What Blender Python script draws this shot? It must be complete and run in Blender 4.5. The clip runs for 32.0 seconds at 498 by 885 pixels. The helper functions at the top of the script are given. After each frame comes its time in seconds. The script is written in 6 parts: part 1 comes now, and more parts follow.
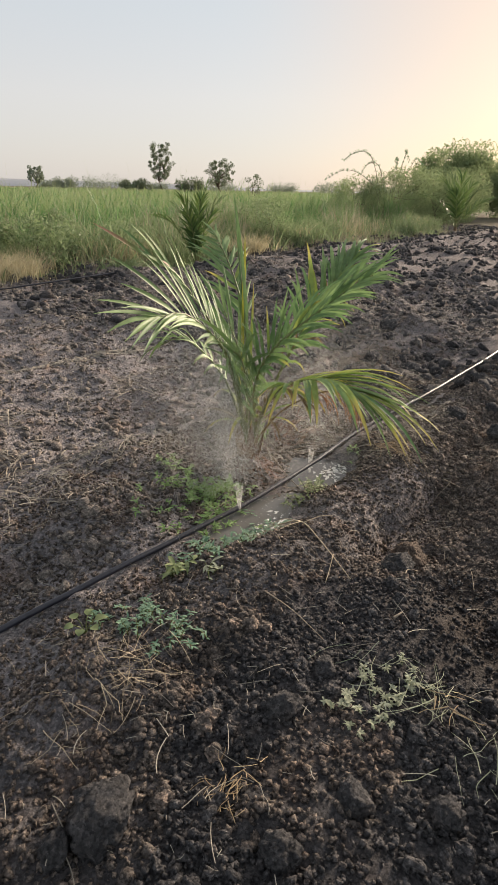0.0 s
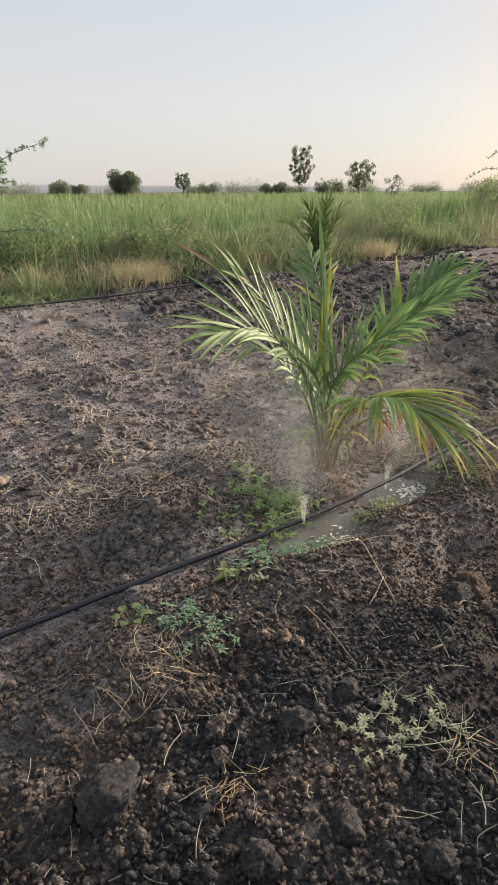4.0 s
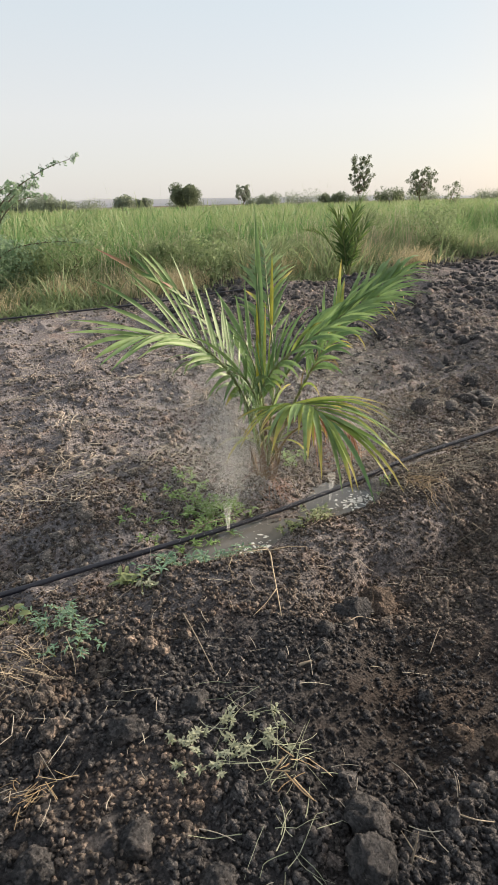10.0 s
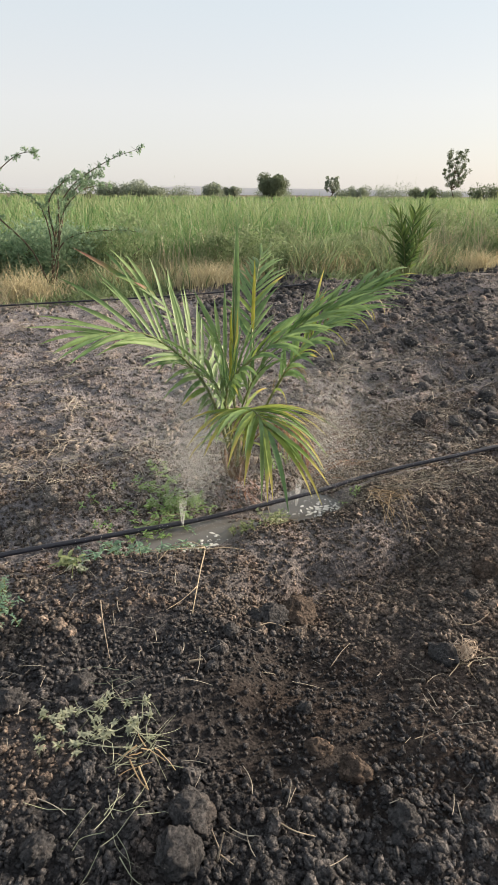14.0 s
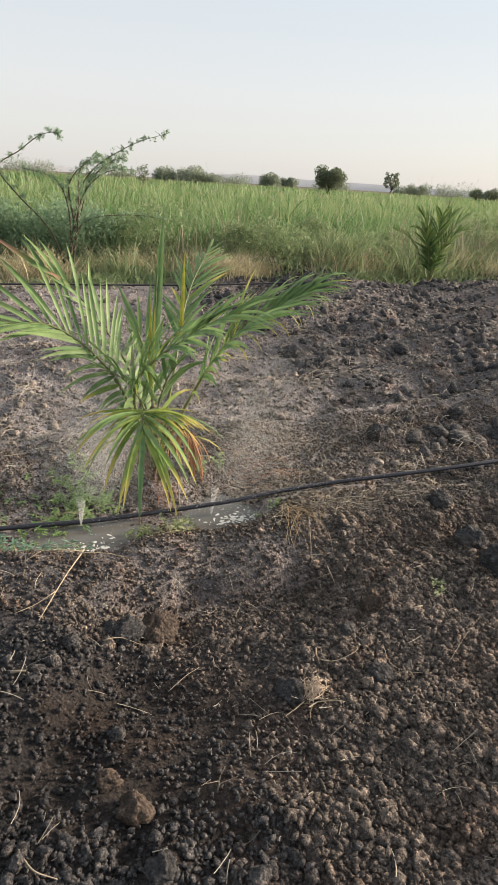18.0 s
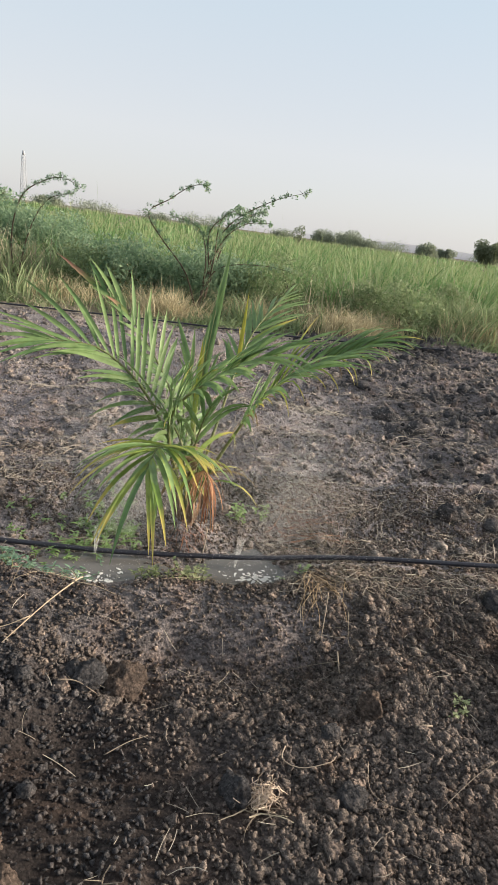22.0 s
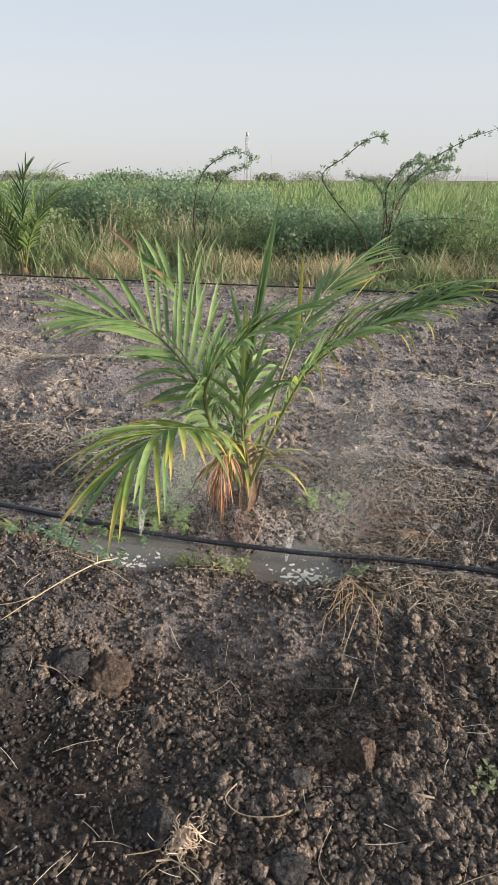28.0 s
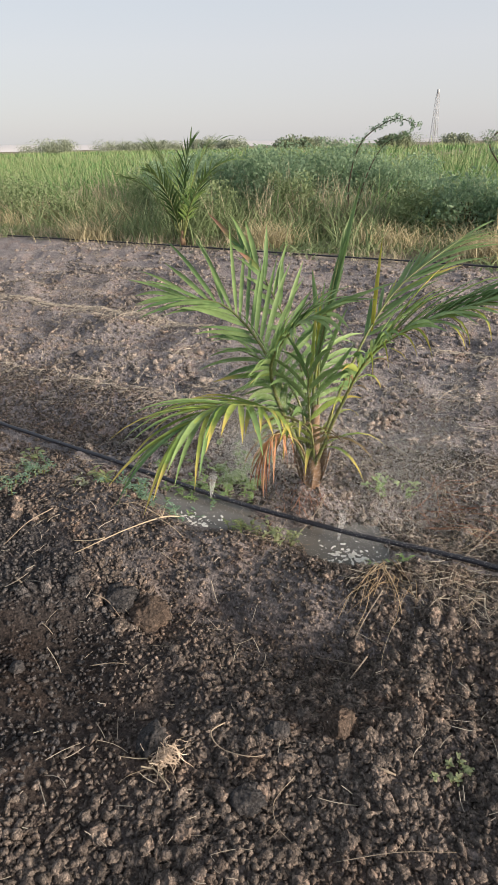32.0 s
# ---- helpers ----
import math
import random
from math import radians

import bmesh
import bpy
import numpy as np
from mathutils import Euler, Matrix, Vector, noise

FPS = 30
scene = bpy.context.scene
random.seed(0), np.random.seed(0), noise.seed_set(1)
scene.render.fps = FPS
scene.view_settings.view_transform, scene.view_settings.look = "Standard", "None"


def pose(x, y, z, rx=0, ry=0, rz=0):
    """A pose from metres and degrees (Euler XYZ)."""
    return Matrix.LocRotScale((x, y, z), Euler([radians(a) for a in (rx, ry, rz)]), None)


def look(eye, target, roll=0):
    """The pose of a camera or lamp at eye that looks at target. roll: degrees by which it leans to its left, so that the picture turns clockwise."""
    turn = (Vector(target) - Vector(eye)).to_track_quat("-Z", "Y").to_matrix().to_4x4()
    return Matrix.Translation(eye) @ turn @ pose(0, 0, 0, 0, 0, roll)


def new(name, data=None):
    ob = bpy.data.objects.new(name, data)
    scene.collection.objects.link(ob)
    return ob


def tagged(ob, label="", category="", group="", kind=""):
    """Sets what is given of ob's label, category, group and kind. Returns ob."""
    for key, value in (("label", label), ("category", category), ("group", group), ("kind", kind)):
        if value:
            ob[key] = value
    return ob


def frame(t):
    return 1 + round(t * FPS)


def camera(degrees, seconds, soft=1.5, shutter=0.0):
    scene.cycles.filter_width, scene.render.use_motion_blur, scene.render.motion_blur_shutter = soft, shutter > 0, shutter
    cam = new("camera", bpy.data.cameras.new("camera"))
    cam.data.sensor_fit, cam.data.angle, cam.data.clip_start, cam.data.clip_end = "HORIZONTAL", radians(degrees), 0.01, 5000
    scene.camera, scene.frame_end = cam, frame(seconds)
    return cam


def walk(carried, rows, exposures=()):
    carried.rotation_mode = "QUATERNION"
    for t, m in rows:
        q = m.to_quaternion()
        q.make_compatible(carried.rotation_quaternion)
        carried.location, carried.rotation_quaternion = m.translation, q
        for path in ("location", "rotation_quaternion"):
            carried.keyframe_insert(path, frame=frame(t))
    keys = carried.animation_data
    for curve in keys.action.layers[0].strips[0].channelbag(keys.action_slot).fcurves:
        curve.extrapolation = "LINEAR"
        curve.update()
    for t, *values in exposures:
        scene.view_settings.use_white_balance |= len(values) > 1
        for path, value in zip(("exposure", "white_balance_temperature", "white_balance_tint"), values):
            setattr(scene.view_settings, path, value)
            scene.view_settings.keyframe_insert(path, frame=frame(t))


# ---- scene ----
cam = camera(45.7, 32.0, 0.85)
PATH = [
    (0, (0.252, 0.473, 1.147), (0.568, 2.286, 0.362), 1.2),
    (0.5, (0.28, 0.466, 1.154), (0.538, 2.289, 0.372), 0.4),
    (1, (0.306, 0.466, 1.157), (0.474, 2.301, 0.379), 1.0),
    (1.5, (0.322, 0.447, 1.181), (0.418, 2.285, 0.4), 3.0),
    (2, (0.343, 0.433, 1.198), (0.389, 2.272, 0.412), 3.4),
    (2.5, (0.375, 0.427, 1.203), (0.378, 2.266, 0.417), 2.8),
    (4.5, (0.505, 0.432, 1.203), (0.392, 2.271, 0.424), -0.6),
    (5, (0.544, 0.437, 1.201), (0.418, 2.277, 0.425), -0.0),
    (5.5, (0.588, 0.452, 1.19), (0.45, 2.292, 0.419), 0.2),
    (6, (0.625, 0.456, 1.189), (0.477, 2.296, 0.42), 1.3),
    (6.5, (0.661, 0.46, 1.191), (0.507, 2.301, 0.423), 2.6),
    (7, (0.703, 0.459, 1.199), (0.54, 2.298, 0.429), 2.7),
    (7.5, (0.744, 0.469, 1.191), (0.575, 2.309, 0.427), 2.2),
    (8, (0.789, 0.475, 1.194), (0.61, 2.314, 0.429), 1.1),
    (8.5, (0.834, 0.477, 1.193), (0.647, 2.316, 0.43), -0.5),
    (9, (0.887, 0.479, 1.194), (0.679, 2.316, 0.432), -1.8),
    (9.5, (0.94, 0.485, 1.188), (0.694, 2.32, 0.431), -2.2),
    (10, (0.99, 0.5, 1.176), (0.699, 2.331, 0.426), -1.5),
    (10.5, (1.043, 0.509, 1.17), (0.688, 2.331, 0.426), -0.9),
    (11, (1.098, 0.507, 1.183), (0.644, 2.305, 0.433), -0.8),
    (11.5, (1.156, 0.509, 1.202), (0.676, 2.297, 0.446), 0.5),
    (12, (1.203, 0.513, 1.21), (0.711, 2.297, 0.453), 1.8),
    (12.5, (1.262, 0.519, 1.227), (0.759, 2.296, 0.459), 1.2),
    (13, (1.309, 0.53, 1.23), (0.801, 2.303, 0.458), 1.4),
    (13.5, (1.368, 0.543, 1.237), (0.854, 2.313, 0.461), 1.2),
    (14, (1.431, 0.558, 1.233), (0.915, 2.329, 0.459), 0.5),
    (14.5, (1.495, 0.579, 1.229), (0.976, 2.348, 0.456), 0.2),
    (15, (1.568, 0.612, 1.218), (1.04, 2.381, 0.449), 0.4),
    (15.5, (1.637, 0.652, 1.213), (1.103, 2.419, 0.443), 1.1),
    (17.5, (1.85, 0.804, 1.259), (1.24, 2.535, 0.464), 4.3),
    (18, (1.893, 0.838, 1.265), (1.261, 2.557, 0.462), 3.6),
    (18.5, (1.93, 0.878, 1.256), (1.27, 2.589, 0.456), 2.8),
    (19, (1.962, 0.914, 1.258), (1.262, 2.608, 0.459), 2.8),
    (19.5, (1.998, 0.95, 1.258), (1.247, 2.622, 0.458), 2.9),
    (20, (2.031, 0.992, 1.247), (1.227, 2.641, 0.451), 3.5),
    (20.5, (2.059, 1.036, 1.233), (1.215, 2.669, 0.444), 5.1),
    (21, (2.076, 1.078, 1.214), (1.171, 2.684, 0.439), 6.6),
    (21.5, (2.106, 1.114, 1.217), (1.143, 2.719, 0.51), 7.8),
    (22, (2.124, 1.144, 1.217), (1.09, 2.718, 0.546), 7.8),
    (22.5, (2.184, 1.171, 1.222), (1.055, 2.679, 0.551), 4.2),
    (23, (2.215, 1.2, 1.224), (1.055, 2.684, 0.55), 3.6),
    (23.5, (2.238, 1.235, 1.225), (1.039, 2.685, 0.547), 3.3),
    (24, (2.264, 1.273, 1.219), (0.988, 2.652, 0.533), 2.2),
    (24.5, (2.288, 1.315, 1.214), (0.975, 2.654, 0.519), 2.7),
    (25, (2.298, 1.384, 1.189), (0.976, 2.711, 0.488), 3.5),
    (25.5, (2.298, 1.458, 1.171), (0.926, 2.725, 0.457), 2.6),
    (27.5, (2.371, 1.723, 1.192), (0.897, 2.813, 0.392), 2.0),
    (28, (2.393, 1.768, 1.208), (0.889, 2.806, 0.395), 0.2),
    (28.5, (2.418, 1.808, 1.208), (0.886, 2.802, 0.394), -1.1),
    (29, (2.454, 1.844, 1.223), (0.899, 2.798, 0.403), -1.0),
    (29.5, (2.492, 1.892, 1.219), (0.896, 2.78, 0.403), -2.4),
    (30, (2.524, 1.923, 1.221), (0.901, 2.764, 0.411), -1.5),
    (30.5, (2.562, 1.944, 1.241), (0.902, 2.706, 0.426), -1.2),
    (31, (2.596, 1.965, 1.256), (0.907, 2.65, 0.431), -0.9),
    (31.5, (2.622, 1.976, 1.274), (0.926, 2.628, 0.437), 0.3),
    (32, (2.641, 2.015, 1.285), (0.943, 2.573, 0.387), -1.4),
]
EXPOSURES = [(0, 1.68, 6900, 12), (9, 1.86, 6800, 10), (15, 1.92, 6800, 10), (20, 1.87, 6700, 10), (25, 1.78, 6380, 10), (29, 1.74, 6500, 11), (32, 1.68, 6550, 12)]
walk(cam, [(t, look(eye, target, roll)) for t, eye, target, roll in PATH], EXPOSURES)

# ---- world and light ----
SUN_AZ, SUN_EL = 50.0, 15.0      # degrees clockwise from +y, and above the horizon
world = bpy.data.worlds.new("evening_sky")
scene.world = world
world.use_nodes = True
wn, wl = world.node_tree.nodes, world.node_tree.links
sky = wn.new("ShaderNodeTexSky")
sky.sky_type = 'NISHITA'
sky.sun_disc = False
sky.sun_elevation, sky.sun_rotation = radians(SUN_EL), radians(SUN_AZ)
sky.air_density, sky.dust_density, sky.ozone_density = 1.0, 1.2, 1.0
wn["Background"].inputs["Strength"].default_value = 0.15
_az, _el = radians(SUN_AZ), radians(SUN_EL)
to_sun = Vector((math.sin(_az) * math.cos(_el), math.cos(_az) * math.cos(_el), math.sin(_el)))
way = wn.new("ShaderNodeTexCoord")
height = wn.new("ShaderNodeSeparateXYZ")
wl.new(way.outputs["Generated"], height.inputs[0])
veil = wn.new("ShaderNodeValToRGB")      # dusty haze, greyer low down and bluer overhead
for el, (pos, col) in zip([veil.color_ramp.elements[0], veil.color_ramp.elements[1], veil.color_ramp.elements.new(0.12), veil.color_ramp.elements.new(0.33)],
                          ((0.0, (1.21, 1.22, 1.26, 1)), (1.0, (5.2, 5.6, 6.1, 1)), (0.12, (1.32, 1.34, 1.40, 1)), (0.33, (1.12, 1.31, 1.47, 1)))):
    el.position, el.color = pos, col
wl.new(height.outputs[2], veil.inputs[0])
near_sun = wn.new("ShaderNodeVectorMath")
near_sun.operation = 'DOT_PRODUCT'
wl.new(way.outputs["Generated"], near_sun.inputs[0])
near_sun.inputs[1].default_value = to_sun
glow = wn.new("ShaderNodeMapRange")      # the wide aureole of the sun in the haze
glow.interpolation_type = 'SMOOTHERSTEP'
glow.inputs["From Min"].default_value, glow.inputs["From Max"].default_value = 0.72, 1.04
wl.new(near_sun.outputs["Value"], glow.inputs["Value"])
aureole = wn.new("ShaderNodeMix")
aureole.data_type, aureole.blend_type = 'RGBA', 'MIX'
wl.new(glow.outputs[0], aureole.inputs[0])
wl.new(veil.outputs[0], aureole.inputs[6])
aureole.inputs[7].default_value = (1.58, 1.20, 0.96, 1)
haze = wn.new("ShaderNodeMix")
haze.data_type = 'RGBA'
haze.inputs[0].default_value = 0.94
wl.new(sky.outputs[0], haze.inputs[6])
wl.new(aureole.outputs[2], haze.inputs[7])
wl.new(haze.outputs[2], wn["Background"].inputs["Color"])

sun = new("sun", bpy.data.lights.new("sun", 'SUN'))
sun.data.energy, sun.data.angle, sun.data.color = 2.7, radians(16), (1.0, 0.86, 0.70)
sun.matrix_world = look((0, 0, 0), tuple(-to_sun))

# ---- field axes: s along the planted rows, d across them ----
ROW = radians(43)
VX, VY = math.cos(ROW), math.sin(ROW)


def sd(x, y):
    return x * VX + y * VY, -x * VY + y * VX


def xy(s, d):
    return s * VX - d * VY, s * VY + d * VX


rng = np.random.default_rng(7)
_lat = rng.random((256, 256))


def vnoise(x, y):
    """Smooth value noise, -1 to 1."""
    xi, yi = np.floor(x).astype(int), np.floor(y).astype(int)
    fx, fy = x - xi, y - yi
    fx, fy = fx * fx * (3 - 2 * fx), fy * fy * (3 - 2 * fy)
    a, b = _lat[xi % 256, yi % 256], _lat[(xi + 1) % 256, yi % 256]
    c, e = _lat[xi % 256, (yi + 1) % 256], _lat[(xi + 1) % 256, (yi + 1) % 256]
    return 2 * ((a * (1 - fx) + b * fx) * (1 - fy) + (c * (1 - fx) + e * fx) * fy) - 1


def bump(x, y, cx, cy, rx, ry):
    return np.exp(-((x - cx) / rx) ** 2 - ((y - cy) / ry) ** 2)


def smooth(a, b, x):
    t = np.clip((x - a) / (b - a), 0, 1)
    return t * t * (3 - 2 * t)


PALM = (0.68, 2.93)
EM1, EM2 = (2.14, 1.45), (2.70, 1.47)      # spray holes of the pipe, in s, d
POOL1, POOL2 = (2.16, 1.32), (2.78, 1.41)
EDGE = 7.2                                   # where the ploughed soil meets the grass


def relief(s, d):
    """Height of the soil."""
    s, d = np.asarray(s, float), np.asarray(d, float)
    ridge = np.exp(-((d - 1.16) / 0.16) ** 2) * (0.065 + 0.025 * smooth(1.9, 2.5, s) + 0.03 * vnoise(s * 1.7, d * 0 + 3.3))
    h = -0.055 + ridge
    edge = d - 0.05 * vnoise(s * 2.1, d * 0 + 9) - 0.025 * vnoise(s * 7.3, d * 0 + 2)
    cut = (1 - smooth(0.95, 1.02, edge)) * np.exp(-np.maximum(0, 0.95 - edge) ** 2 / 0.17 ** 2)
    h -= 0.075 * cut * smooth(2.0, 2.3, s) * (1 - 0.6 * smooth(2.8, 3.1, s))
    h += 0.07 * bump(s, d, 1.6, 0.6, 0.75, 0.45)
    h -= 0.05 * bump(s, d, 2.35, 0.55, 0.35, 0.25)
    h += 0.05 * bump(s, d, 3.3, 0.62, 0.4, 0.3)
    ps, pd = sd(*PALM)
    h += 0.075 * bump(s, d, ps - 0.0, pd - 0.02, 0.13, 0.1)
    h += 0.06 * bump(s, d, 1.75, 1.75, 0.18, 0.3)
    h -= 0.06 * bump(s, d, *POOL1, 0.19, 0.10) + 0.07 * bump(s, d, *POOL2, 0.18, 0.145)
    h -= 0.04 * bump(s, d, 2.95, 1.75, 0.22, 0.2)
    back = smooth(1.9, 2.4, d)
    rows = np.sin((d - 2.75) * 2 * np.pi / 0.62 + 0.9 * vnoise(s * 0.6, d * 0.4)) * (0.038 + 0.014 * vnoise(s * 1.3, d * 1.9 + 5))
    h += back * rows * (1 - smooth(6.2, 7.2, d))
    h += back * (1 - smooth(6.4, 7.2, d)) * (0.055 * (0.4 - np.abs(vnoise(s * 0.8, d * 3.6 + 70))) + 0.026 * (0.4 - np.abs(vnoise(s * 2.9 + 9, d * 6.5))))
    e2 = d - 0.05 * vnoise(s * 1.1, d * 0 + 6) - 0.02 * vnoise(s * 5.3, d * 0 + 8)
    h += 0.045 * smooth(1.80, 1.92, e2) * (1 - smooth(2.24, 2.31, e2))
    h -= 0.055 * smooth(2.24, 2.31, e2) * (1 - smooth(2.40, 2.70, e2)) * (0.45 + 0.55 * smooth(2.0, 2.7, s))
    h += 0.05 * np.exp(-((d - 3.66 - 0.06 * vnoise(s * 0.8, d * 0)) / 0.09) ** 2) * (1 - smooth(3.2, 4.5, s))
    far = smooth(3.6, 5.5, s) * smooth(-0.5, 1.5, d)
    h += far * (0.06 + 0.10 * vnoise(s * 1.1, d * 1.1 + 40) * (1 - smooth(12, 30, s)))
    soil = 1 - smooth(EDGE, EDGE + 0.6, d)
    wet = 1.0
    for cs, cd in (POOL1, POOL2):
        wet = wet * (1 - 0.9 * bump(s, d, cs, cd, 0.16, 0.10))
    soil = soil * wet
    h += soil * (0.030 * vnoise(s * 2.3, d * 2.3) + 0.020 * vnoise(s * 5.1 + 7, d * 5.1))
    near = soil * (1 - smooth(9, 16, np.hypot(s - 2, d - 1))) * smooth(-3.2, -2.0, d)
    rough = (1 - 0.45 * smooth(0.35, 0.7, bump(s, d, 2.22, 0.42, 0.5, 0.3))) * (0.55 + 0.45 * vnoise(s * 1.9 + 4, d * 1.9)) * (1 + 0.25 * smooth(1.8, 2.6, d)) * (1 - 0.6 * smooth(1.85, 1.95, d) * (1 - smooth(2.2, 2.3, d)))
    fine = (1 - 0.85 * smooth(1.8, 2.3, d)) * (1 - 0.85 * smooth(4.0, 4.6, s))
    h += near * rough * (0.014 * (0.35 + 0.65 * fine) * vnoise(s * 13, d * 13 + 5) + fine * (0.008 * vnoise(s * 27, d * 27) + 0.003 * vnoise(s * 55 + 3, d * 55)))
    h += near * rough * (0.4 + 0.6 * fine) * 0.022 * (0.5 - np.abs(vnoise(s * 9.1, d * 9.1 + 17)))
    h += 0.05 * np.maximum(0, vnoise(s * 7.3, d * 7.3 + 11) - 0.35) * near * (0.5 * fine + 0.6 * far)
    return h


def ground_z(x, y):
    return float(relief(*sd(x, y)))


# ---- materials ----
def material(name, rough=0.8):
    m = bpy.data.materials.new(name)
    m.use_nodes = True
    p = m.node_tree.nodes["Principled BSDF"]
    p.inputs["Roughness"].default_value = rough
    return m, m.node_tree.nodes, m.node_tree.links, p


def ramp(n, stops):
    r = n.new("ShaderNodeValToRGB")
    e = r.color_ramp.elements
    while len(e) < len(stops):
        e.new(0.5)
    for el, (pos, col) in zip(e, stops):
        el.position, el.color = pos, (*col, 1)
    return r


def noise_tex(n, l, scale, detail=4, rough=0.55, coord="Object"):
    tc, t = n.new("ShaderNodeTexCoord"), n.new("ShaderNodeTexNoise")
    t.inputs["Scale"].default_value, t.inputs["Detail"].default_value, t.inputs["Roughness"].default_value = scale, detail, rough
    l.new(tc.outputs[coord], t.inputs["Vector"])
    return t


def mix(n, l, kind, fac, a, b):
    m = n.new("ShaderNodeMix")
    m.data_type, m.blend_type = 'RGBA', kind
    for socket, v in ((m.inputs[0], fac), (m.inputs[6], a), (m.inputs[7], b)):
        if hasattr(v, "is_output"):
            l.new(v, socket)
        elif isinstance(v, tuple):
            socket.default_value = (*v, 1)
        else:
            socket.default_value = v
    return m.outputs[2]


def soil_material(name, dark, mid, pale, island=False, sheet=False):
    m, n, l, p = material(name, 0.95)
    p.inputs["Specular IOR Level"].default_value = 0.12
    big, fine = noise_tex(n, l, 2.2, 5), noise_tex(n, l, 38, 8, 0.75)
    base = ramp(n, ((0.3, dark), (0.55, mid), (0.8, pale)))
    l.new(big.outputs["Fac"], base.inputs[0])
    grain = ramp(n, ((0.30, (0.35, 0.34, 0.33)), (0.5, (1, 1, 1)), (0.70, (1.9, 1.8, 1.7))))
    l.new(fine.outputs["Fac"], grain.inputs[0])
    col = mix(n, l, 'MULTIPLY', 0.5, base.outputs[0], grain.outputs[0])
    # grains of two sizes, each with its own shade
    for size, amount, stops in ((190, 0.85 if island else 0.6, ((0.0, (0.45, 0.45, 0.45)), (0.45, (0.9, 0.9, 0.9)), (0.8, (1.25, 1.23, 1.2)), (1.0, (1.8, 1.74, 1.68)))),
                                (70, 0.7 if island else 0.5, ((0.0, (0.55, 0.55, 0.56)), (0.5, (1.0, 1.0, 1.0)), (1.0, (1.55, 1.48, 1.42))))):
        vt, vc, vs = n.new("ShaderNodeTexCoord"), n.new("ShaderNodeTexVoronoi"), n.new("ShaderNodeSeparateColor")
        vc.inputs["Scale"].default_value = size
        l.new(vt.outputs["Object"], vc.inputs["Vector"])
        l.new(vc.outputs["Color"], vs.inputs[0])
        shade = ramp(n, stops)
        l.new(vs.outputs[0], shade.inputs[0])
        col = mix(n, l, 'MULTIPLY', amount, col, shade.outputs[0])
    rust = ramp(n, ((0.52, (0, 0, 0)), (0.72, (1, 1, 1))))
    l.new(noise_tex(n, l, 5.5, 4).outputs["Fac"], rust.inputs[0])
    col = mix(n, l, 'MULTIPLY', rust.outputs[0], col, (1.15, 1.0, 0.9))
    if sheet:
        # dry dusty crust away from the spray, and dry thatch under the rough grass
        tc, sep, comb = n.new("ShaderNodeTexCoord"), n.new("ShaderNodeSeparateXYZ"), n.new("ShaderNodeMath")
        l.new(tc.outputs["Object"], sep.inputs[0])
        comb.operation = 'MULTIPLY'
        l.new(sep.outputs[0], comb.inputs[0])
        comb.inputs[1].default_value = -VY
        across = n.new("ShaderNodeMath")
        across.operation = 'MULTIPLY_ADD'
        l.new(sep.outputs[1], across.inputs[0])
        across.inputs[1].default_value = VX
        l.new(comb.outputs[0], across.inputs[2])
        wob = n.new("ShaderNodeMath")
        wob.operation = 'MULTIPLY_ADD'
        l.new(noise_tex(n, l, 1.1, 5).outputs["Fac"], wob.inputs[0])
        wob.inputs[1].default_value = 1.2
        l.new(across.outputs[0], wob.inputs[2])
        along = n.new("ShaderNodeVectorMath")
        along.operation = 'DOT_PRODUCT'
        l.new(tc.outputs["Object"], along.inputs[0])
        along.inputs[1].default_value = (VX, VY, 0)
        along_wobble = n.new("ShaderNodeMath")
        along_wobble.operation = 'MULTIPLY_ADD'
        l.new(noise_tex(n, l, 1.7, 5).outputs["Fac"], along_wobble.inputs[0])
        along_wobble.inputs[1].default_value = 1.0
        l.new(along.outputs["Value"], along_wobble.inputs[2])
        md = n.new("ShaderNodeMapRange")      # darker tint at the start of the path, lighter and warmer farther on
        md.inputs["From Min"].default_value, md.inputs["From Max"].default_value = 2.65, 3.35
        l.new(along_wobble.outputs[0], md.inputs["Value"])
        path_tint = mix(n, l, 'MIX', md.outputs[0], (0.60, 0.59, 0.59), (1.50, 1.35, 1.24))
        side = n.new("ShaderNodeMapRange")      # the far side of the pipe is left out of this tint
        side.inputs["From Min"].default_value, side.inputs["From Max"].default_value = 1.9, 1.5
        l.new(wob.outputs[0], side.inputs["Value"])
        col = mix(n, l, 'MULTIPLY', side.outputs[0], col, path_tint)
        rough_ = n.new("ShaderNodeMapRange")      # freshly turned, darker soil towards the end of the plot
        rough_.inputs["From Min"].default_value, rough_.inputs["From Max"].default_value = 4.2, 6.0
        l.new(along_wobble.outputs[0], rough_.inputs["Value"])
        fresh = rough_.outputs[0]
        hollow, gap = n.new("ShaderNodeMapRange"), n.new("ShaderNodeVectorMath")      # damp fine soil in the hollow before the bank
        gap.operation = 'DISTANCE'
        l.new(tc.outputs["Object"], gap.inputs[0])
        gap.inputs[1].default_value = (*xy(2.22, 0.34), -0.08)
        hollow.inputs["From Min"].default_value, hollow.inputs["From Max"].default_value = 0.58, 0.28
        l.new(gap.outputs["Value"], hollow.inputs["Value"])
        col = mix(n, l, 'MULTIPLY', hollow.outputs[0], col, (0.64, 0.57, 0.52))
